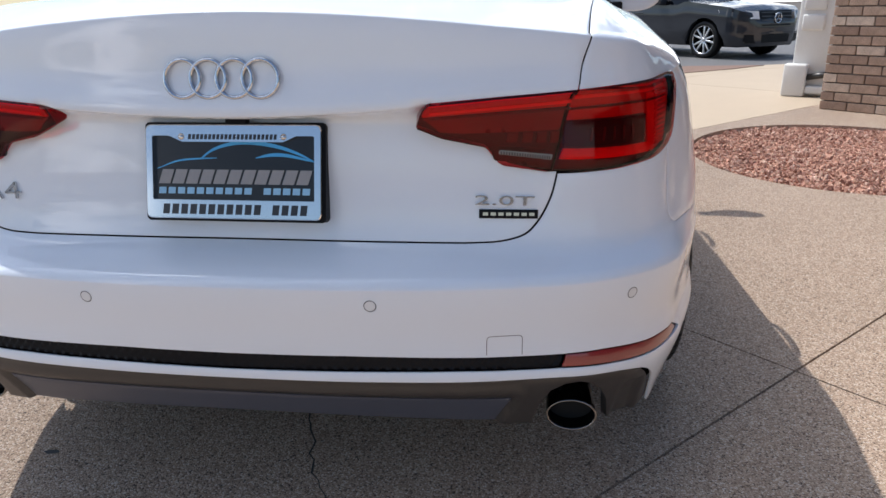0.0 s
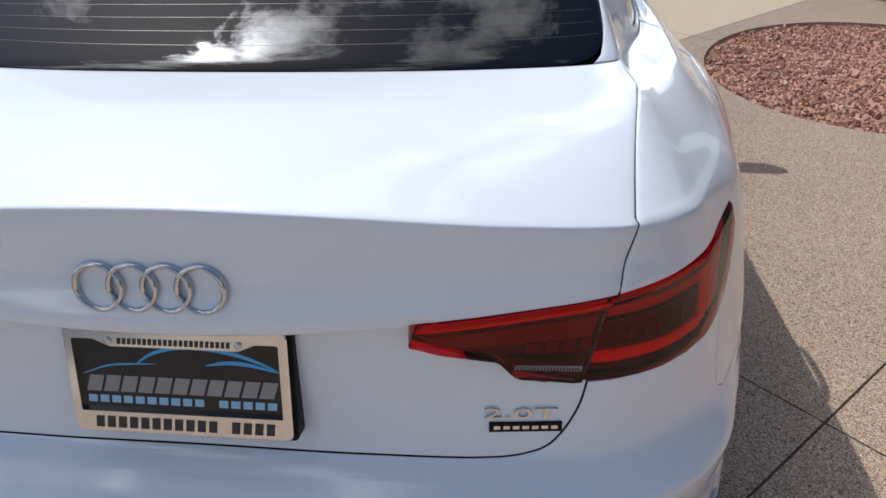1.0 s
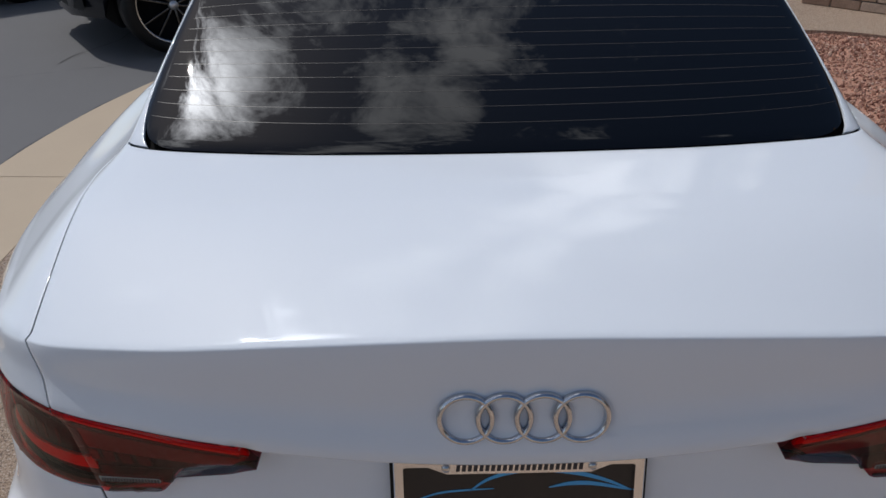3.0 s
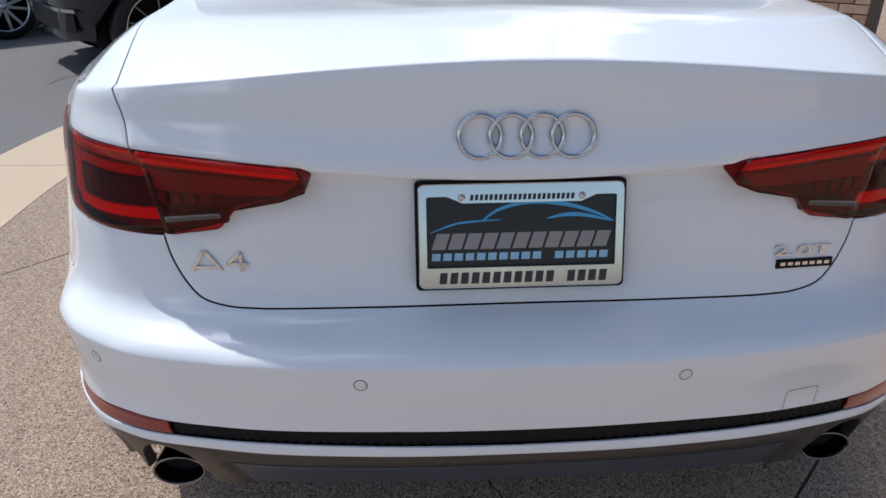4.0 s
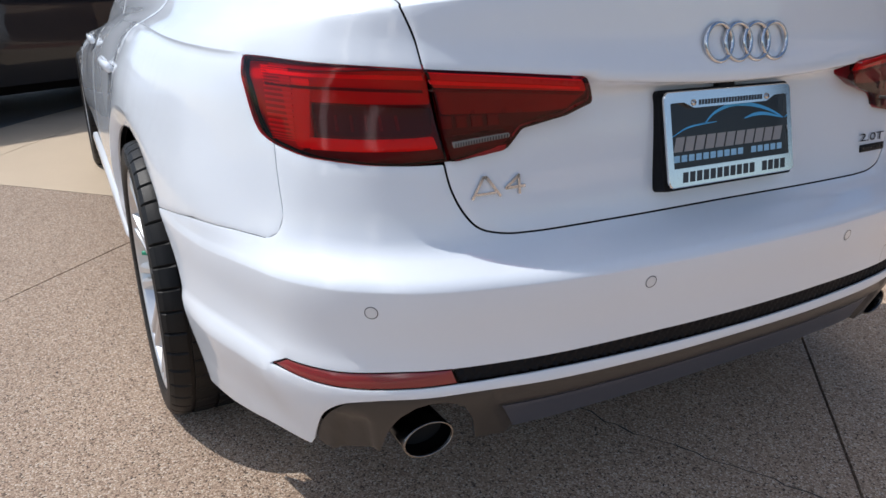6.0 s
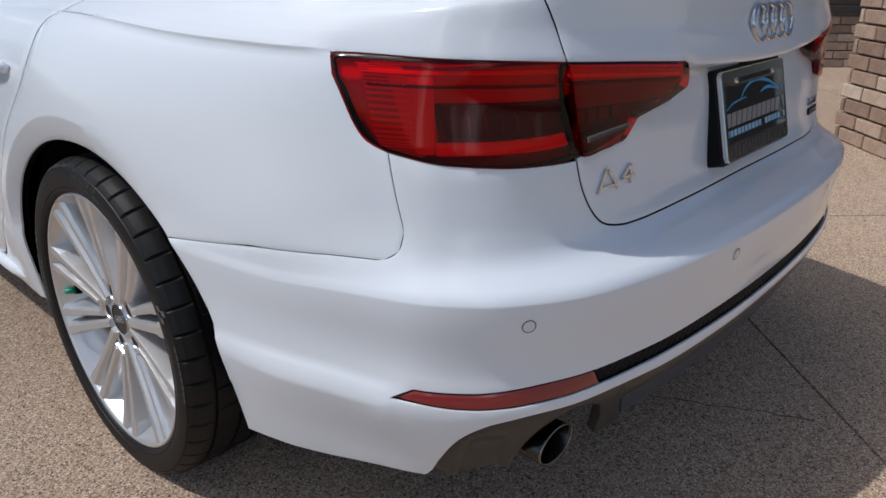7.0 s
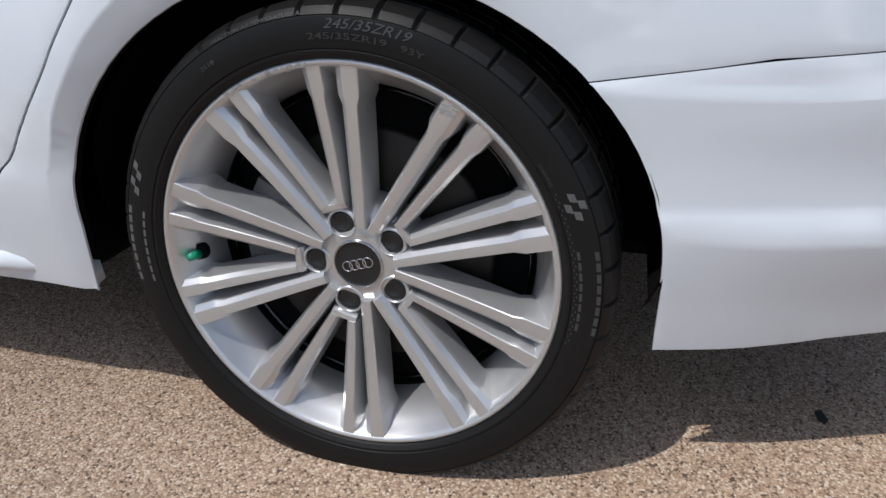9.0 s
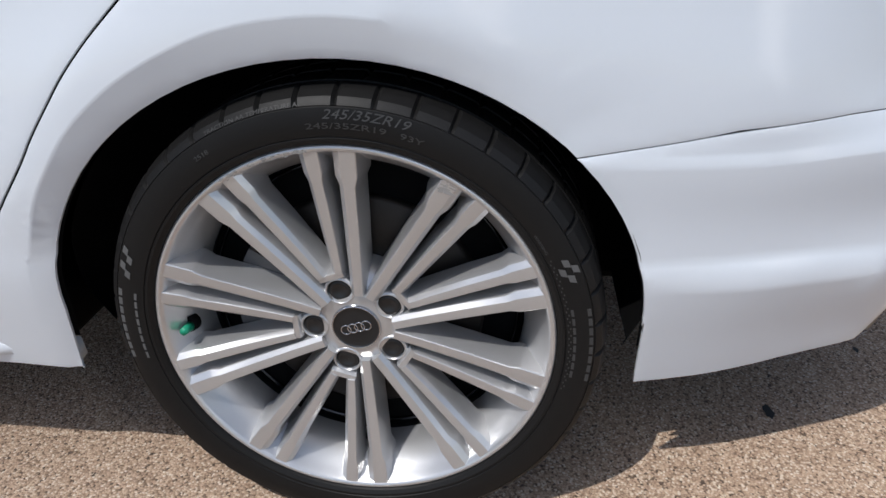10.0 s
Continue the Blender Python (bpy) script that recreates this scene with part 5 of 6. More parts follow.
def flat(name, outline, regions, holes, z, depth, mat, parent=None, gap=0.0):
    """A flat slab: the outline, cut to the regions and without the holes."""
    from mathutils import geometry
    rings = [np.asarray(outline, float)] + [np.asarray(r, float) for r in regions] + [np.asarray(h, float) for h in holes]
    pts, segs = [], []
    for r in rings:
        n0 = len(pts)
        pts += list(r)
        segs += [(n0 + i, n0 + (i + 1) % len(r)) for i in range(len(r))]
    res = geometry.delaunay_2d_cdt([Vector(map(float, p)) for p in pts], segs, [], 0, 1e-5)
    xy, faces = np.array([tuple(p) for p in res[0]]), np.array(res[2])
    mid = xy[faces].mean(1)
    keep = np.ones(len(faces), bool)
    for r in rings[:1 + len(regions)]:
        keep &= inside(mid, r)
    for h in rings[1 + len(regions):]:
        keep &= ~inside(mid, h)
    faces = faces[keep]
    if not len(faces):
        return None
    used = sorted(set(faces.ravel()))
    idx = {v: i for i, v in enumerate(used)}
    xy = xy[used]
    faces = [tuple(idx[v] for v in f) for f in faces]
    count = {}
    for f in faces:
        for a, b in ((f[0], f[1]), (f[1], f[2]), (f[2], f[0])):
            count.setdefault((min(a, b), max(a, b)), []).append((a, b))
    rim = [e[0] for e in count.values() if len(e) == 1]
    n = len(xy)
    verts = [(x, y, z) for x, y in xy] + [(x, y, z) for x, y in xy] + [(x, y, z - depth) for x, y in xy]
    polys = faces + [(n + b, n + a, 2 * n + a, 2 * n + b) for a, b in rim]
    return mesh_object(name, verts, polys, mat, parent, smooth=False)


FILL = speckled("joint_filler", (0.10, 0.08, 0.065), (0.06, 0.05, 0.04), 300, 0.9, 0.001)
ground = tagged(mesh_object("ground", [(x, y, -.32) for x, y in ((-400, -400), (400, -400), (400, 400), (-400, 400))], [(0, 1, 2, 3)], FILL, smooth=False), "dark sand bed under the paving", "ground", kind="structure")
plaza = np.vstack([inner_line, [(34, -34), (-1.9, -34)]])
bm = bmesh.new()
pavement = tagged(new("pavement"), "tan exposed-aggregate paving slabs with dark joints", "paving", kind="structure")
A_LINES = [-13.83, -10.78, -7.73, -4.68, -1.63, 1.42, 4.47, 7.52, 10.57, 13.62, 16.67]
B_LINES = [-14.94, -12.54, -10.14, -7.74, -5.24, -2.79, -.34, 2.11, 4.56, 7.01, 9.46]
for a0, a1 in zip(A_LINES[:-1], A_LINES[1:]):
    for b0, b1 in zip(B_LINES[:-1], B_LINES[1:]):
        g = .0035
        cell = dense(np.array([ab(a0 + g, b0 + g), ab(a1 - g, b0 + g), ab(a1 - g, b1 - g), ab(a0 + g, b1 - g)]), 3.0)
        flat("slab", cell, [plaza], [BED], 0.0, .30, TAN if (b0 > 2 and a0 > 1.4) else AGGREGATE, pavement)
# smooth concrete band along the street, cast in lengths
band = tagged(new("gutter_band"), "smooth tan concrete band between paving and street", "kerb", kind="structure")
cuts_at = list(range(0, 400, 17)) + [399]
for i, j in zip(cuts_at[:-1], cuts_at[1:]):
    o, q = edge_line[i:j + 1], inner_line[i:j + 1]
    ring = np.vstack([o, q[::-1]])
    ring = shrunk(ring, .003)
    flat("band_length", ring, [], [], .001, .30, TAN, band)
# the street falls away from the paving
OFFSETS = [0, .15, .4, .8, 1.3, 1.9, 2.6, 4, 7, 14, 40, 300]
FALL = [-.012, -.013, -.015, -.018, -.02, -.02, -.02, -.02, -.02, -.02, -.02, -.02]
outward = np.stack([-tan_e[:, 1], tan_e[:, 0]], 1)
verts = [(*(e + n * o), z) for e, n in zip(edge_line, outward) for o, z in zip(OFFSETS, FALL)]
k = len(OFFSETS)
street_ob = tagged(mesh_object("road", verts, [(i * k + j, (i + 1) * k + j, (i + 1) * k + j + 1, i * k + j + 1) for i in range(399) for j in range(k - 1)], ASPHALT), "worn grey asphalt street falling away from the paving", "road", kind="structure")


EDGE = speckled("tar_edge", (0.075, 0.073, 0.075), (0.045, 0.044, 0.045), 150, 0.8, 0.002)
rim_in, rim_out = edge_line + outward * .002, edge_line + outward * (.034 + .010 * np.sin(np.arange(400) * 1.7))[:, None]
mesh_object("tar_edge", [(x, y, -.0085) for x, y in rim_in] + [(x, y, -.0125) for x, y in rim_out], [(i, i + 1, 401 + i, 400 + i) for i in range(399)], EDGE, street_ob)


def street_z(x, y):
    return float(np.interp(np.min(np.hypot(edge_line[:, 0] - x, edge_line[:, 1] - y)), OFFSETS, FALL))


# crack running from the middle joint
rnd = random.Random(3)
p, pts = np.array([-.05, .42]), []
for k in range(26):
    pts.append(p.copy())
    p = p + np.array([.0105 + rnd.uniform(-.012, .012), -.0235])
pts = np.array(pts)
w = np.array([.0012 + .0016 * rnd.random() for _ in pts])[:, None]
mesh_object("crack", [(x, y, .0012) for x, y in np.vstack([pts - w * (1, 0), pts + w * (1, 0)])], [(i, i + 26, i + 27, i + 1) for i in range(25)], FILL, pavement)
STAIN = material("oil_stain", (0.03, 0.028, 0.026), 0.6)
for x, y, r in ((-.613, .201, .014), (.35, -.35, .010), (-.40, -.03, .008)):
    th = np.linspace(0, 2 * math.pi, 14, endpoint=False)
    mesh_object("oil_spot", [(x + r * 1.4 * math.cos(t) * rnd.uniform(.7, 1.1), y + r * .7 * math.sin(t) * rnd.uniform(.7, 1.1), .0012) for t in th], [tuple(range(14))], STAIN, pavement)
# street cracks
for x0, y0, dx, dy, n in ((-5.0, 3.6, .10, .045, 30), (-2.9, 4.6, .02, .10, 16), (-3.4, 2.6, .12, .0, 22)):
    p, pts = np.array([x0, y0]), []
    for k in range(n):
        pts.append(p.copy())
        p = p + np.array([dx + rnd.uniform(-.03, .03), dy + rnd.uniform(-.03, .03)])
    pts = np.array(pts)
    mesh_object("crack", [(x, y, street_z(x, y) + .003) for x, y in np.vstack([pts - (.006, .004), pts + (.006, .004)])], [(i, i + n, i + n + 1, i + 1) for i in range(n - 1)], STAIN, street_ob)

# planting bed with red lava stones
MULCH = speckled("red_soil", (0.50, 0.27, 0.19), (0.36, 0.18, 0.125), 60, 0.95, 0.006, large=9)


def stone_material():
    m = material("red_stone", (0.4, 0.2, 0.14), 0.9)
    isl = m.node_tree.nodes.new("ShaderNodeNewGeometry")
    c = ramp_of(m, isl.outputs["Random Per Island"], [(0.0, (0.27, 0.12, 0.085)), (0.3, (0.46, 0.235, 0.165)), (0.7, (0.60, 0.345, 0.25)), (1.0, (0.74, 0.51, 0.40))])
    fine = tex(m, "Noise", Scale=160.0, Detail=4.0)
    coords(m, fine)
    wire(m, blend(m, .5, c, blend(m, 1.0, c, fine.outputs["Color"], "MULTIPLY")), "Base Color")
    return m


STONE = stone_material()
bed = mesh_object("bed_soil", [(x, y, -.028 + .02 * (0 if i else 0)) for i, (x, y) in enumerate(BED * 1.0)] + [(*BED_AT, -.012)], [(i, (i + 1) % 90, 90) for i in range(90)], MULCH)
tagged(bed, "round bed of red lava gravel sunk in the paving", "gravel bed", kind="stuff")
rnd = random.Random(11)
verts, faces = [], []
octa = [(1, 0, 0), (0, 1, 0), (-1, 0, 0), (0, -1, 0), (0, 0, 1), (0, 0, -1), (.6, .6, .5), (-.6, .6, .4), (-.6, -.6, .5), (.6, -.6, .4)]
tri = [(0, 6, 4), (6, 1, 4), (1, 7, 4), (7, 2, 4), (2, 8, 4), (8, 3, 4), (3, 9, 4), (9, 0, 4), (0, 5, 1), (1, 5, 2), (2, 5, 3), (3, 5, 0), (0, 1, 6), (1, 2, 7), (2, 3, 8), (3, 0, 9)]
for k in range(9800):
    th, q = rnd.uniform(0, 2 * math.pi), math.sqrt(rnd.random()) * .985
    reach = (1.10 + .08 * math.cos(2 * (th - radians(250)))) * q
    x, y = BED_AT[0] + reach * math.cos(th), BED_AT[1] + reach * math.sin(th)
    s = rnd.choice((.006, .008, .010, .013, .018)) * rnd.uniform(.7, 1.2)
    if noise.noise(Vector((x * 1.6, y * 1.6, 3))) < -.18 and s > .012:
        s *= .5
    rot = Euler((rnd.uniform(0, 6), rnd.uniform(0, 6), rnd.uniform(0, 6))).to_matrix()
    sx, sy, sz = s * rnd.uniform(.7, 1.3), s * rnd.uniform(.7, 1.3), s * rnd.uniform(.5, .9)
    n0 = len(verts)
    for c in octa:
        j = rnd.uniform(.75, 1.2)
        v = rot @ Vector((c[0] * sx * j, c[1] * sy * j, c[2] * sz * j))
        verts.append((x + v.x, y + v.y, -.022 + .010 * (1 - q) + s * .15 + v.z))
    faces += [tuple(n0 + t for t in f) for f in tri]
tagged(mesh_object("lava_gravel", verts, faces, STONE, smooth=False), "loose red lava gravel filling the round bed", "gravel", kind="stuff")


# ---- brick pillars and facade ----
def brick_material():
    m = material("tan_brick", (0.42, 0.31, 0.24), 0.85)
    info = m.node_tree.nodes.new("ShaderNodeObjectInfo")
    c = ramp_of(m, info.outputs["Random"], [(0.0, (0.32, 0.215, 0.16)), (0.35, (0.45, 0.32, 0.24)), (0.7, (0.54, 0.405, 0.31)), (1.0, (0.66, 0.55, 0.45))])
    fine, slow = tex(m, "Noise", Scale=90.0, Detail=8.0, Roughness=.7), tex(m, "Noise", Scale=14.0, Detail=3.0)
    coords(m, fine), coords(m, slow)
    c = blend(m, .55, c, blend(m, 1.0, c, ramp_of(m, fine.outputs["Fac"], [(0.3, (.45, .42, .4)), (.7, (1.25, 1.2, 1.15))]), "MULTIPLY"))
    c = blend(m, .4, c, blend(m, 1.0, c, ramp_of(m, slow.outputs["Fac"], [(0.35, (.7, .68, .66)), (.65, (1.2, 1.2, 1.2))]), "MULTIPLY"))
    wire(m, c, "Base Color")
    wire(m, bump(m, fine.outputs["Fac"], .7, .003), "Normal")
    bsdf(m).inputs["Diffuse Roughness"].default_value = 0.9
    return m


BRICK = brick_material()
MORTAR = speckled("mortar", (0.20, 0.165, 0.14), (0.14, 0.115, 0.10), 200, 0.95, 0.001)
BRICK_DARK = material("window_dark", (0.01, 0.011, 0.013), 0.06, 0, 0, .8)
brick_meshes = {}


def brick_mesh(l, w, h, k):
    key = (round(l, 3), round(w, 3), k)
    if key not in brick_meshes:
        r = random.Random(k * 7 + 1)
        bm = bmesh.new()
        box(bm, (-l / 2, -w / 2, -h / 2), (l / 2, w / 2, h / 2))
        bmesh.ops.bevel(bm, geom=bm.edges[:], offset=.004, segments=1, affect="EDGES")
        for v in bm.verts:
            v.co += Vector((r.uniform(-.002, .002), r.uniform(-.002, .002), r.uniform(-.0015, .0015)))
        me = bpy.data.meshes.new("brick")
        bm.to_mesh(me)
        bm.free()
        me.materials.append(BRICK)
        brick_meshes[key] = me
    return brick_meshes[key]


def brick_block(owner, a0, a1, b0, b1, z0, z1, faces="AB", limit=300, tooth=0.0):
    """A brick mass on the turned grid: a mortar core and a course of bricks on its chosen faces."""
    core = dense(np.array([ab(a0 + .02, b0 + .02), ab(a1 - .02, b0 + .02), ab(a1 - .02, b1 - .02), ab(a0 + .02, b1 - .02)]), 9)
    flat("mortar_core", core, [], [], z1, z1 - z0, MORTAR, owner)
    L, H, D, J = .230, .071, .05, .012
    r, count = random.Random(int(a0 * 100)), 0
    rows = int((z1 - z0) / (H + J))
    for row in range(rows):
        z = z0 + (row + .5) * (H + J)
        out = tooth if row % 2 else 0.0
        for face, fixed, lo, hi, turn in (("A", a0, b0, b1, 135), ("B", b1, a0, a1, 45), ("C", b0, a0, a1, 45), ("D", a1, b0, b1, 135)):
            if face not in faces:
                continue
            p = lo - (L / 2 if row % 2 else 0) - out
            while p < hi + out - .01:
                s, e = max(p, lo - out), min(p + L, hi + out)
                p += L + J
                if e - s < .03:
                    continue
                mid, half = (s + e) / 2, (e - s)
                sign = 1 if face in "AC" else -1
                q = ab(fixed + sign * D / 2 - sign * .006, mid) if face in "AD" else ab(mid, fixed + sign * D / 2 - sign * .006)
                ob = new("brick", brick_mesh(round(half, 2), D, H, r.randrange(3)))
                ob.matrix_world = pose(q[0], q[1], z, 0, 0, turn)
                ob.parent = owner
                count += 1


pillar_near = tagged(new("brick_pillar"), "tan brick pillar with toothed corners beside the paving", "pillar", kind="structure")
brick_block(pillar_near, 2.04, 2.80, -2.46, -1.90, 0, 1.75, "AB", tooth=.022)
pillar_far = tagged(new("brick_pillar"), "tan brick pillar standing behind a white post", "pillar", kind="structure")
brick_block(pillar_far, 6.47, 7.13, 1.01, 1.97, 0, 1.75, "AB")
for owner, (a0, a1, b0, b1) in ((pillar_near, (2.04, 2.80, -2.46, -1.90)), (pillar_far, (6.47, 7.13, 1.01, 1.97))):
    top = dense(np.array([ab(a0, b0), ab(a1, b0), ab(a1, b1), ab(a0, b1)]), 9)
    flat("pillar_top", top, [], [], 3.0, 1.26, BRICK, owner)
facade = tagged(new("wall_facade"), "brick facade with dark shop windows over a low brick base", "wall", kind="structure")
FRONT = 5.85
brick_block(facade, FRONT, FRONT + .9, -6.4, -2.2, 0, .54, "A")


def along(name, b0, b1, a0, a1, z1, h, mat):
    """A straight length of the facade between two places along it."""
    return flat(name, dense(np.array([ab(a0, b0), ab(a1, b0), ab(a1, b1), ab(a0, b1)]), 9), [], [], z1, h, mat, facade)


along("wall_base", -17.0, -6.41, FRONT, FRONT + .9, .54, .54, BRICK)
along("wall_base", -2.19, .6, FRONT, FRONT + .9, .54, .54, BRICK)
along("window_sill", -17.0, .6, FRONT - .03, FRONT + .9, .59, .05, GREY)
along("shop_window", -17.0, .6, FRONT + .14, FRONT + .9, 2.6, 2.01, BRICK_DARK)
along("wall_head", -17.0, .6, FRONT, FRONT + .9, 3.6, 1.0, BRICK)
for k in range(8):
    along("window_mullion", -16.6 + 2.4 * k, -16.53 + 2.4 * k, FRONT + .08, FRONT + .2, 2.6, 2.01, BLACK)

# unseen wall, glazed almost to the ground, added so the plate frame mirrors dark


def unseen_wall(name, x0, x1, y0, y1, z1, h, mat):
    return flat(name, dense(np.array([(x0, y0), (x1, y0), (x1, y1), (x0, y1)]), 9), [], [], z1, h, mat, facade)


unseen_wall("return_base", 6.4, 7.2, -4.6, -1.6, .10, .10, BRICK)
unseen_wall("shop_window", 6.5, 7.2, -4.6, -1.6, 2.6, 2.50, BRICK_DARK)
unseen_wall("wall_head", 6.4, 7.2, -4.6, -1.6, 3.6, 1.0, BRICK)
for k in range(2):
    unseen_wall("window_mullion", 6.44, 6.56, -4.5 + 2.8 * k, -4.43 + 2.8 * k, 2.6, 2.50, BLACK)

# white service post
POST = speckled("post_paint", (0.74, 0.73, 0.71), (0.66, 0.65, 0.62), 60, 0.55, 0.0004)
post = thing("service_post", "white painted metal service post with raised covers", "post", pose(3.48, 7.06, 0, 0, 0, -30) @ Matrix.Scale(1.12, 4))
bm = bmesh.new()
box(bm, (-.17, -.13, .0), (.17, .13, 1.6), None, .02)
part("column", bm, POST, post)
for z0, z1, d in ((.98, 1.14, .02), (.78, .93, .025), (.60, .74, .03)):
    bm = bmesh.new()
    box(bm, (-.13, -.13 - d, z0), (.06, -.12, z1), None, .015)
    part("cover", bm, POST, post)
bm = bmesh.new()
box(bm, (-.22, -.24, 0), (-.02, -.11, .30), None, .02)
part("foot_box", bm, POST, post)
bm = bmesh.new()
box(bm, (-.02, -.21, .03), (.14, -.12, .10), None, .01)
part("foot_plate", bm, POST, post)
bm = bmesh.new()
bmesh.ops.create_cone(bm, cap_ends=True, segments=14, radius1=.028, radius2=.028, depth=.26, matrix=Matrix.Translation((.10, -.17, .20)) @ Matrix.Rotation(radians(80), 4, "Y"))
part("pipe", bm, GREY, post)


# ---- parked vehicles in the street ----
def vehicle(name, label, category, m, length, width, height, belt, hood, base, paint, suv, front_wheel, wheelbase, wheel_r):
    """A parked vehicle: nose towards +x, y to its left, standing on z = 0."""
    top = thing(name, label, category, m)
    n, k = 60, 17
    xs = np.linspace(-length / 2, length / 2, n)
    axles = (length / 2 - front_wheel, length / 2 - front_wheel - wheelbase)

    def half_width(x):
        t = abs(x) / (length / 2)
        return width / 2 * (1 - .05 * t ** 3 - .42 * max(0, (t - .84) / .16) ** 2.2)

    def upper(x):
        t = (x + length / 2) / length
        return float(np.interp(t, [0, .03, .10, .40, .68, .72, .93, .985, 1], [belt - .12, belt - .03, belt, belt, belt - .02, hood + .02, hood - .09, hood - .20, hood - .36]))

    verts, faces = [], []
    for x in xs:
        w, z1 = half_width(x), upper(x)
        for j in range(k):
            t = j / (k - 1)
            z = base + (z1 - base) * min(1.0, t / .82)
            inset = .06 * max(0, (.30 - t) / .30) ** 2 - .012 * math.exp(-((t - .62) / .05) ** 2) + .035 * max(0, (t - .55)) ** 1
            y = w - inset * 1.2
            if t > .82:
                y = (w - .06) * (1 - (t - .82) / .18)
                z = z1 + .035 * math.sin((t - .82) / .18 * math.pi / 2)
            near = min(abs(x - a) for a in axles)
            r = wheel_r + .055
            if near < r and t <= .82:
                zc = wheel_r + math.sqrt(max(r * r - near * near, 0))
                if z < zc:
                    z = zc
            verts.append((x, y, z))
    m0 = len(verts)
    verts += [(x, -y, z) for x, y, z in verts]
    for i in range(n - 1):
        for j in range(k - 1):
            q = (i * k + j, (i + 1) * k + j, (i + 1) * k + j + 1, i * k + j + 1)
            faces += [q, tuple(m0 + v for v in reversed(q))]
    for i in (0, n - 1):
        for j in range(k - 1):
            q = (i * k + j, i * k + j + 1, m0 + i * k + j + 1, m0 + i * k + j)
            faces.append(q if i == 0 else q[::-1])
    body = mesh_object("body", verts, faces, paint, top)
    sharp(body, 40)
    # cabin
    roof0, roof1, foot0, foot1 = ((-.46, .10, -.49, .30) if suv else (-.24, .10, -.42, .24))
    def ring(z, x0, x1, wid, nn=9):
        out = []
        for i in range(nn):
            out.append((x0 + (x1 - x0) * i / (nn - 1), wid * (1 - .10 * abs(2 * i / (nn - 1) - 1) ** 2), z))
        return out + [(x, -y, z) for x, y, z in reversed(out)]
    lo = ring(belt - .03, foot0 * length, foot1 * length, width / 2 - .07)
    hi = ring(height - .06, roof0 * length, roof1 * length, width / 2 - .22)
    cr = ring(height, (roof0 + .05) * length, (roof1 - .06) * length, width / 2 - .36)
    q = len(lo)
    mesh_object("glazing", lo + hi, [(i, (i + 1) % q, q + (i + 1) % q, q + i) for i in range(q)], GLASS, top, smooth=False)
    mesh_object("roof", hi + cr, [(i, (i + 1) % q, q + (i + 1) % q, q + i) for i in range(q)] + [tuple(range(q, 2 * q))], paint, top)
    for i in (0, 3, 5, 8, 9, 12, 14, 17):
        a, b = Vector(lo[i]), Vector(hi[i])
        bm = bmesh.new()
        d = (b - a).normalized()
        n1 = Vector((1, 0, 0)) * .035
        n2 = Vector((0, .006 if a.y > 0 else -.006, 0))
        vs = [bm.verts.new(v) for v in (a - n1 + n2, a + n1 + n2, b + n1 + n2, b - n1 + n2)]
        bm.faces.new(vs)
        part("window_pillar", bm, paint, top)
    # nose
    xf = length / 2
    def nose(name, y0, y1, z0, z1, mat, proud=.006, bend=.12):
        nn, pts = 10, []
        for i in range(nn + 1):
            y = y0 + (y1 - y0) * i / nn
            t = abs(y) / (width / 2)
            for z in (z0, z1):
                lean = .10 * max(0, (z - hood + .35)) / .35
                pts.append((xf - .50 * max(0, t - .35) ** 2 - lean + proud, y, z))
        return mesh_object(name, pts, [(2 * i, 2 * i + 2, 2 * i + 3, 2 * i + 1) for i in range(nn)], mat, top)
    gz0, gz1 = (hood - .42, hood - .16)
    grille = nose("grille", -.42, .42, gz0, gz1, BLACK)
    for i in range(4):
        z = gz0 + (gz1 - gz0) * (i + .5) / 4
        s = nose("grille_slat", -.40, .40, z - .010, z + .010, STEEL if suv else GREY, .012)
        s.parent = grille
    bm = bmesh.new()
    ring_mesh(bm, 0, 0, .085, .010, .016, 28)
    for ang in (90, 210, 330):
        stroke(bm, [(0, 0), (.082 * math.cos(radians(ang)), .082 * math.sin(radians(ang)))], .014, 0, .012)
    badge = part("round_badge", bm, CHROME, top)
    badge.matrix_local = Matrix.Translation((xf + .006, 0, (gz0 + gz1) / 2)) @ Matrix(((0, 0, 1, 0), (1, 0, 0, 0), (0, 1, 0, 0), (0, 0, 0, 1)))
    nose("lower_intake", -.70, .70, base + .06, base + .20, BLACK, .004)
    nose("bumper_lip", -.74, .74, base + .21, base + .235, STEEL if suv else paint, .016)
    for s in (1, -1):
        # lamp wraps the corner
        pts = []
        for i in range(9):
            y = s * (.46 + (width / 2 - .50) * i / 8)
            t = abs(y) / (width / 2)
            xx = xf - .46 * max(0, t - .35) ** 2 - .45 * max(0, t - .84) + .0
            pts += [(xx + .01 - .22 * (i / 8) ** 2, y * 1.02, hood - .30 + .02 * i / 8), (xx - .03 - .30 * (i / 8) ** 2, y * 1.02, hood - .17 + .02 * i / 8)]
        lamp = mesh_object("headlamp", pts, [(2 * i, 2 * i + 2, 2 * i + 3, 2 * i + 1) for i in range(8)], L_CLEAR, top)
        bm = bmesh.new()
        bmesh.ops.create_uvsphere(bm, u_segments=14, v_segments=8, radius=.055, matrix=Matrix.Translation((xf - .20, s * .62, hood - .24)))
        part("lamp_bowl", bm, GLASS, lamp)
        bm = bmesh.new()
        box(bm, (xf - front_wheel - 1.15, s * (width / 2 + .02) - .10, belt - .02), (xf - front_wheel - .98, s * (width / 2 + .02) + .10, belt + .12), None, .03)
        part("mirror", bm, paint, top)
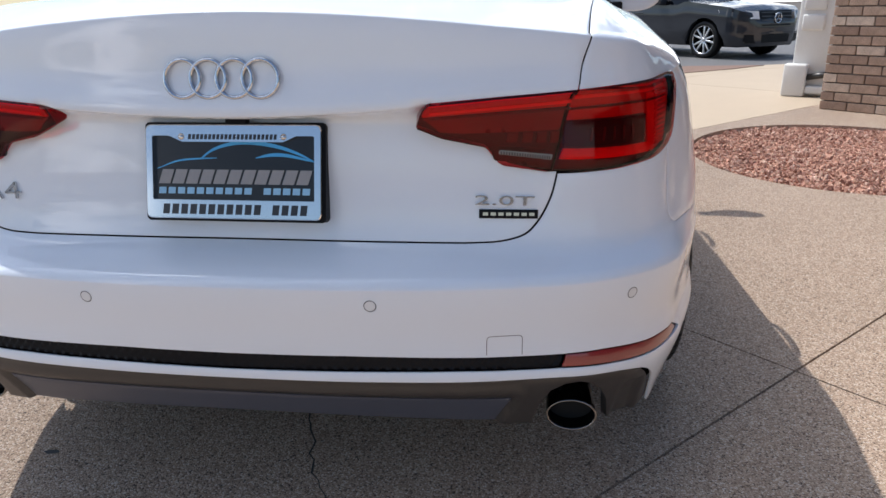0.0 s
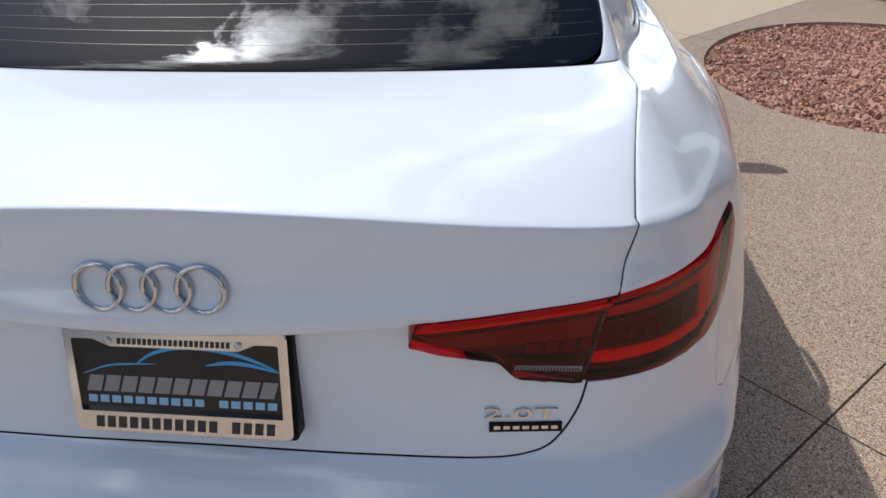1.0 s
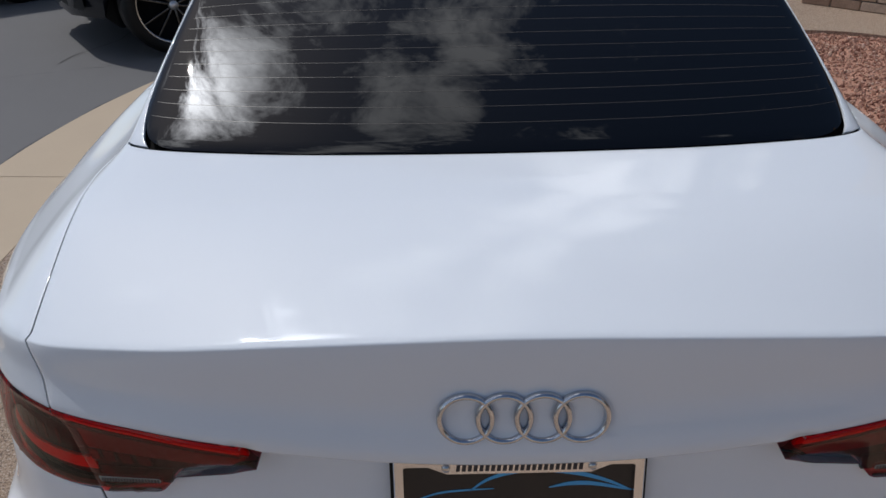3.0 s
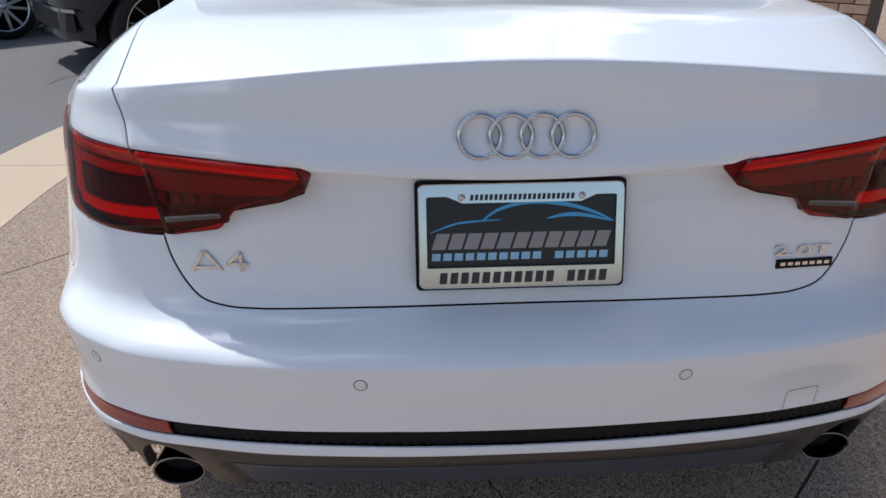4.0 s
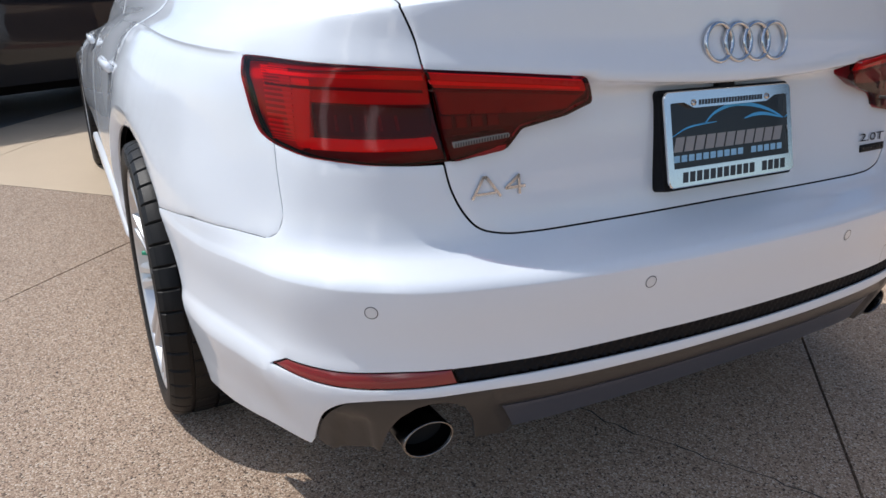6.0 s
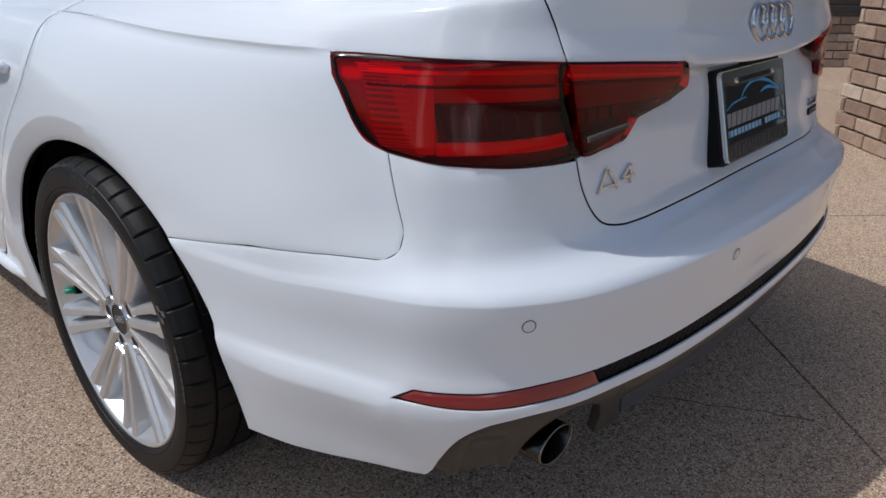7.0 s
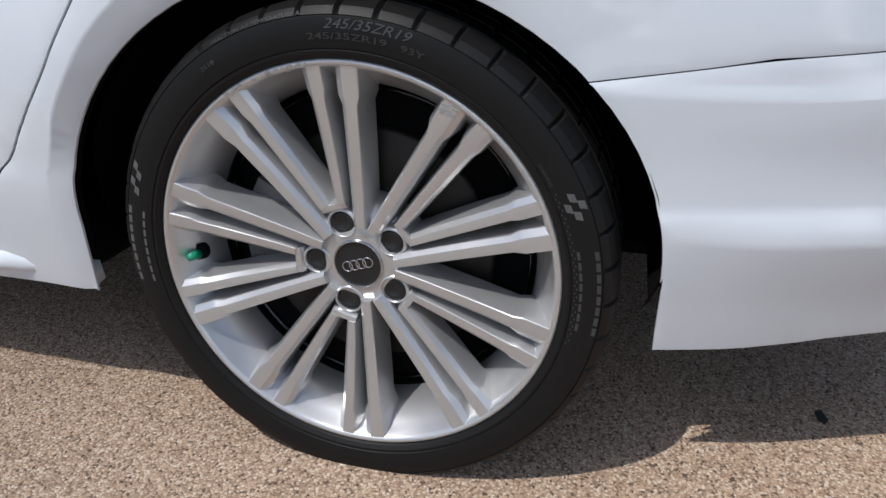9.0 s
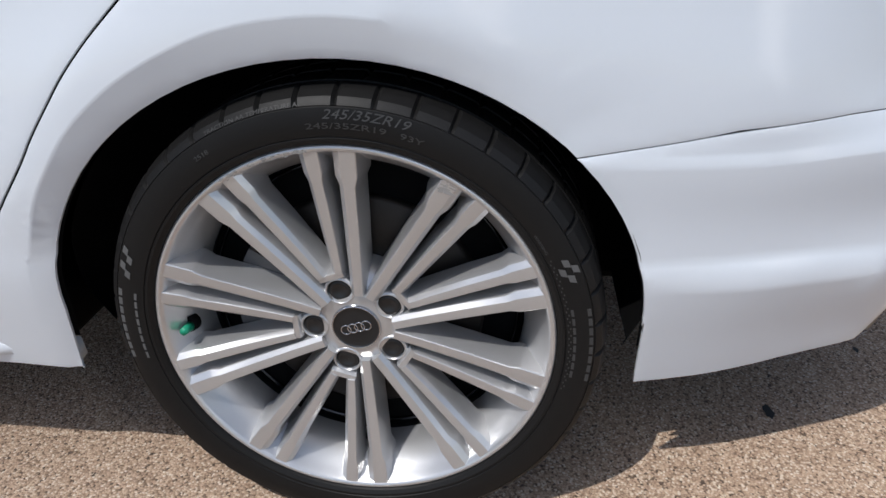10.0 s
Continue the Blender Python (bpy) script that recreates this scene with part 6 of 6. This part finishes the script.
        for hx in (-.02, -.24):
            bm = bmesh.new()
            yy = s * (half_width(0) - .012)
            box(bm, (hx * length - .10, min(yy, yy + s * .025), belt - .18), (hx * length + .10, max(yy, yy + s * .025), belt - .145), None, .008)
            part("door_handle", bm, paint, top)
        for ax in axles:
            prof = [(.0, wheel_r * .5), (.05, wheel_r), (.19, wheel_r), (.215, wheel_r * .93), (.215, wheel_r * .77), (.19, wheel_r * .74)]
            tyre = revolve(prof, 40, "wheel", RUBBER, top)
            tyre.matrix_local = Matrix.Translation((ax, s * (width / 2 - .245), wheel_r)) @ Matrix.Rotation(radians(90 * s), 4, "Z")
            rimo = revolve([(.12, .02), (.12, wheel_r * .70), (.20, wheel_r * .745), (.207, wheel_r * .77), (.200, wheel_r * .79)], 40, "rim_ring", BLACK if suv else SHELL, tyre)
            revolve([(.196, wheel_r * .72), (.209, wheel_r * .745), (.209, wheel_r * .78), (.20, wheel_r * .79)], 40, "rim_lip", STEEL, tyre)
            for q2 in range(10):
                bm = bmesh.new()
                ang = 36 * q2 + (7 if q2 % 2 else 0)
                w = .009 if suv else .015
                box(bm, (.165, -w, .03), (.200, w, wheel_r * .75), Matrix.Rotation(radians(ang), 4, "X"), .004)
                part("spoke", bm, DARK_STEEL if suv else ALLOY, tyre)
            bm = bmesh.new()
            bmesh.ops.create_cone(bm, cap_ends=True, segments=20, radius1=.036, radius2=.032, depth=.05, matrix=Matrix.Translation((.185, 0, 0)) @ Matrix.Rotation(radians(90), 4, "Y"))
            part("hub", bm, ALLOY, tyre)
    bm = bmesh.new()
    box(bm, (-length / 2 + .25, -width / 2 + .26, .20), (length / 2 - .25, width / 2 - .26, belt - .1), None, .02)
    part("underbody", bm, SHELL, top)
    return top


def car_paint(name, base, rough=.25):
    m = speckled(name, base, tuple(.8 * c for c in base), 900, .5, 0, 1.0, 0.0)
    bsdf(m).inputs["Specular IOR Level"].default_value = 0.1
    return m


NAVY = car_paint("black_car_paint", (0.010, 0.011, 0.016))
SLATE_PAINT = car_paint("grey_car_paint", (0.026, 0.029, 0.036))


def park(front_left, heading, length, width, front_wheel):
    """Pose of a vehicle from its left front wheel and its heading in degrees."""
    h = radians(heading)
    f, l = Vector((math.cos(h), math.sin(h), 0)), Vector((-math.sin(h), math.cos(h), 0))
    c = Vector((*front_left, street_z(*front_left))) - f * (length / 2 - front_wheel) - l * (width / 2 - .12)
    return Matrix.Translation(c) @ Matrix.Rotation(h, 4, "Z")


vehicle("parked_suv", "black sport utility vehicle with dark alloy wheels in the street", "car", park((-2.08, 4.86), 216, 4.80, 2.02, .61), 4.80, 2.02, 1.80, 1.11, 1.13, .29, NAVY, True, .61, 3.0, .355)
vehicle("parked_sedan", "dark grey sedan with silver wheels parked beyond the paving", "car", Matrix.Translation((3.38, 14.45, -.02)) @ Matrix.Rotation(radians(-54), 4, "Z"), 4.70, 1.82, 1.44, .95, .98, .22, SLATE_PAINT, False, .84, 2.84, .325)
vehicle("parked_sedan", "blue-grey sedan standing behind the black vehicle", "car", park((-4.30, 6.85), 226, 4.7, 1.82, .84), 4.70, 1.82, 1.44, .95, .98, .22, car_paint("blue_grey_car_paint", (0.20, 0.235, 0.29)), False, .84, 2.84, .325)
BROWN = speckled("brown_mulch", (0.27, 0.17, 0.125), (0.14, 0.085, 0.065), 40, 0.95, 0.01, large=5)
strip = flat("planting_strip", dense(np.array([(1.5, 9.3), (1.8, 10.2), (2.95, 10.7), (4.1, 10.8), (3.5, 10.2), (2.4, 9.4)]), .5), [], [], .010, .2, BROWN)
tagged(strip, "narrow strip of brown mulch beside the street", "mulch", kind="structure")
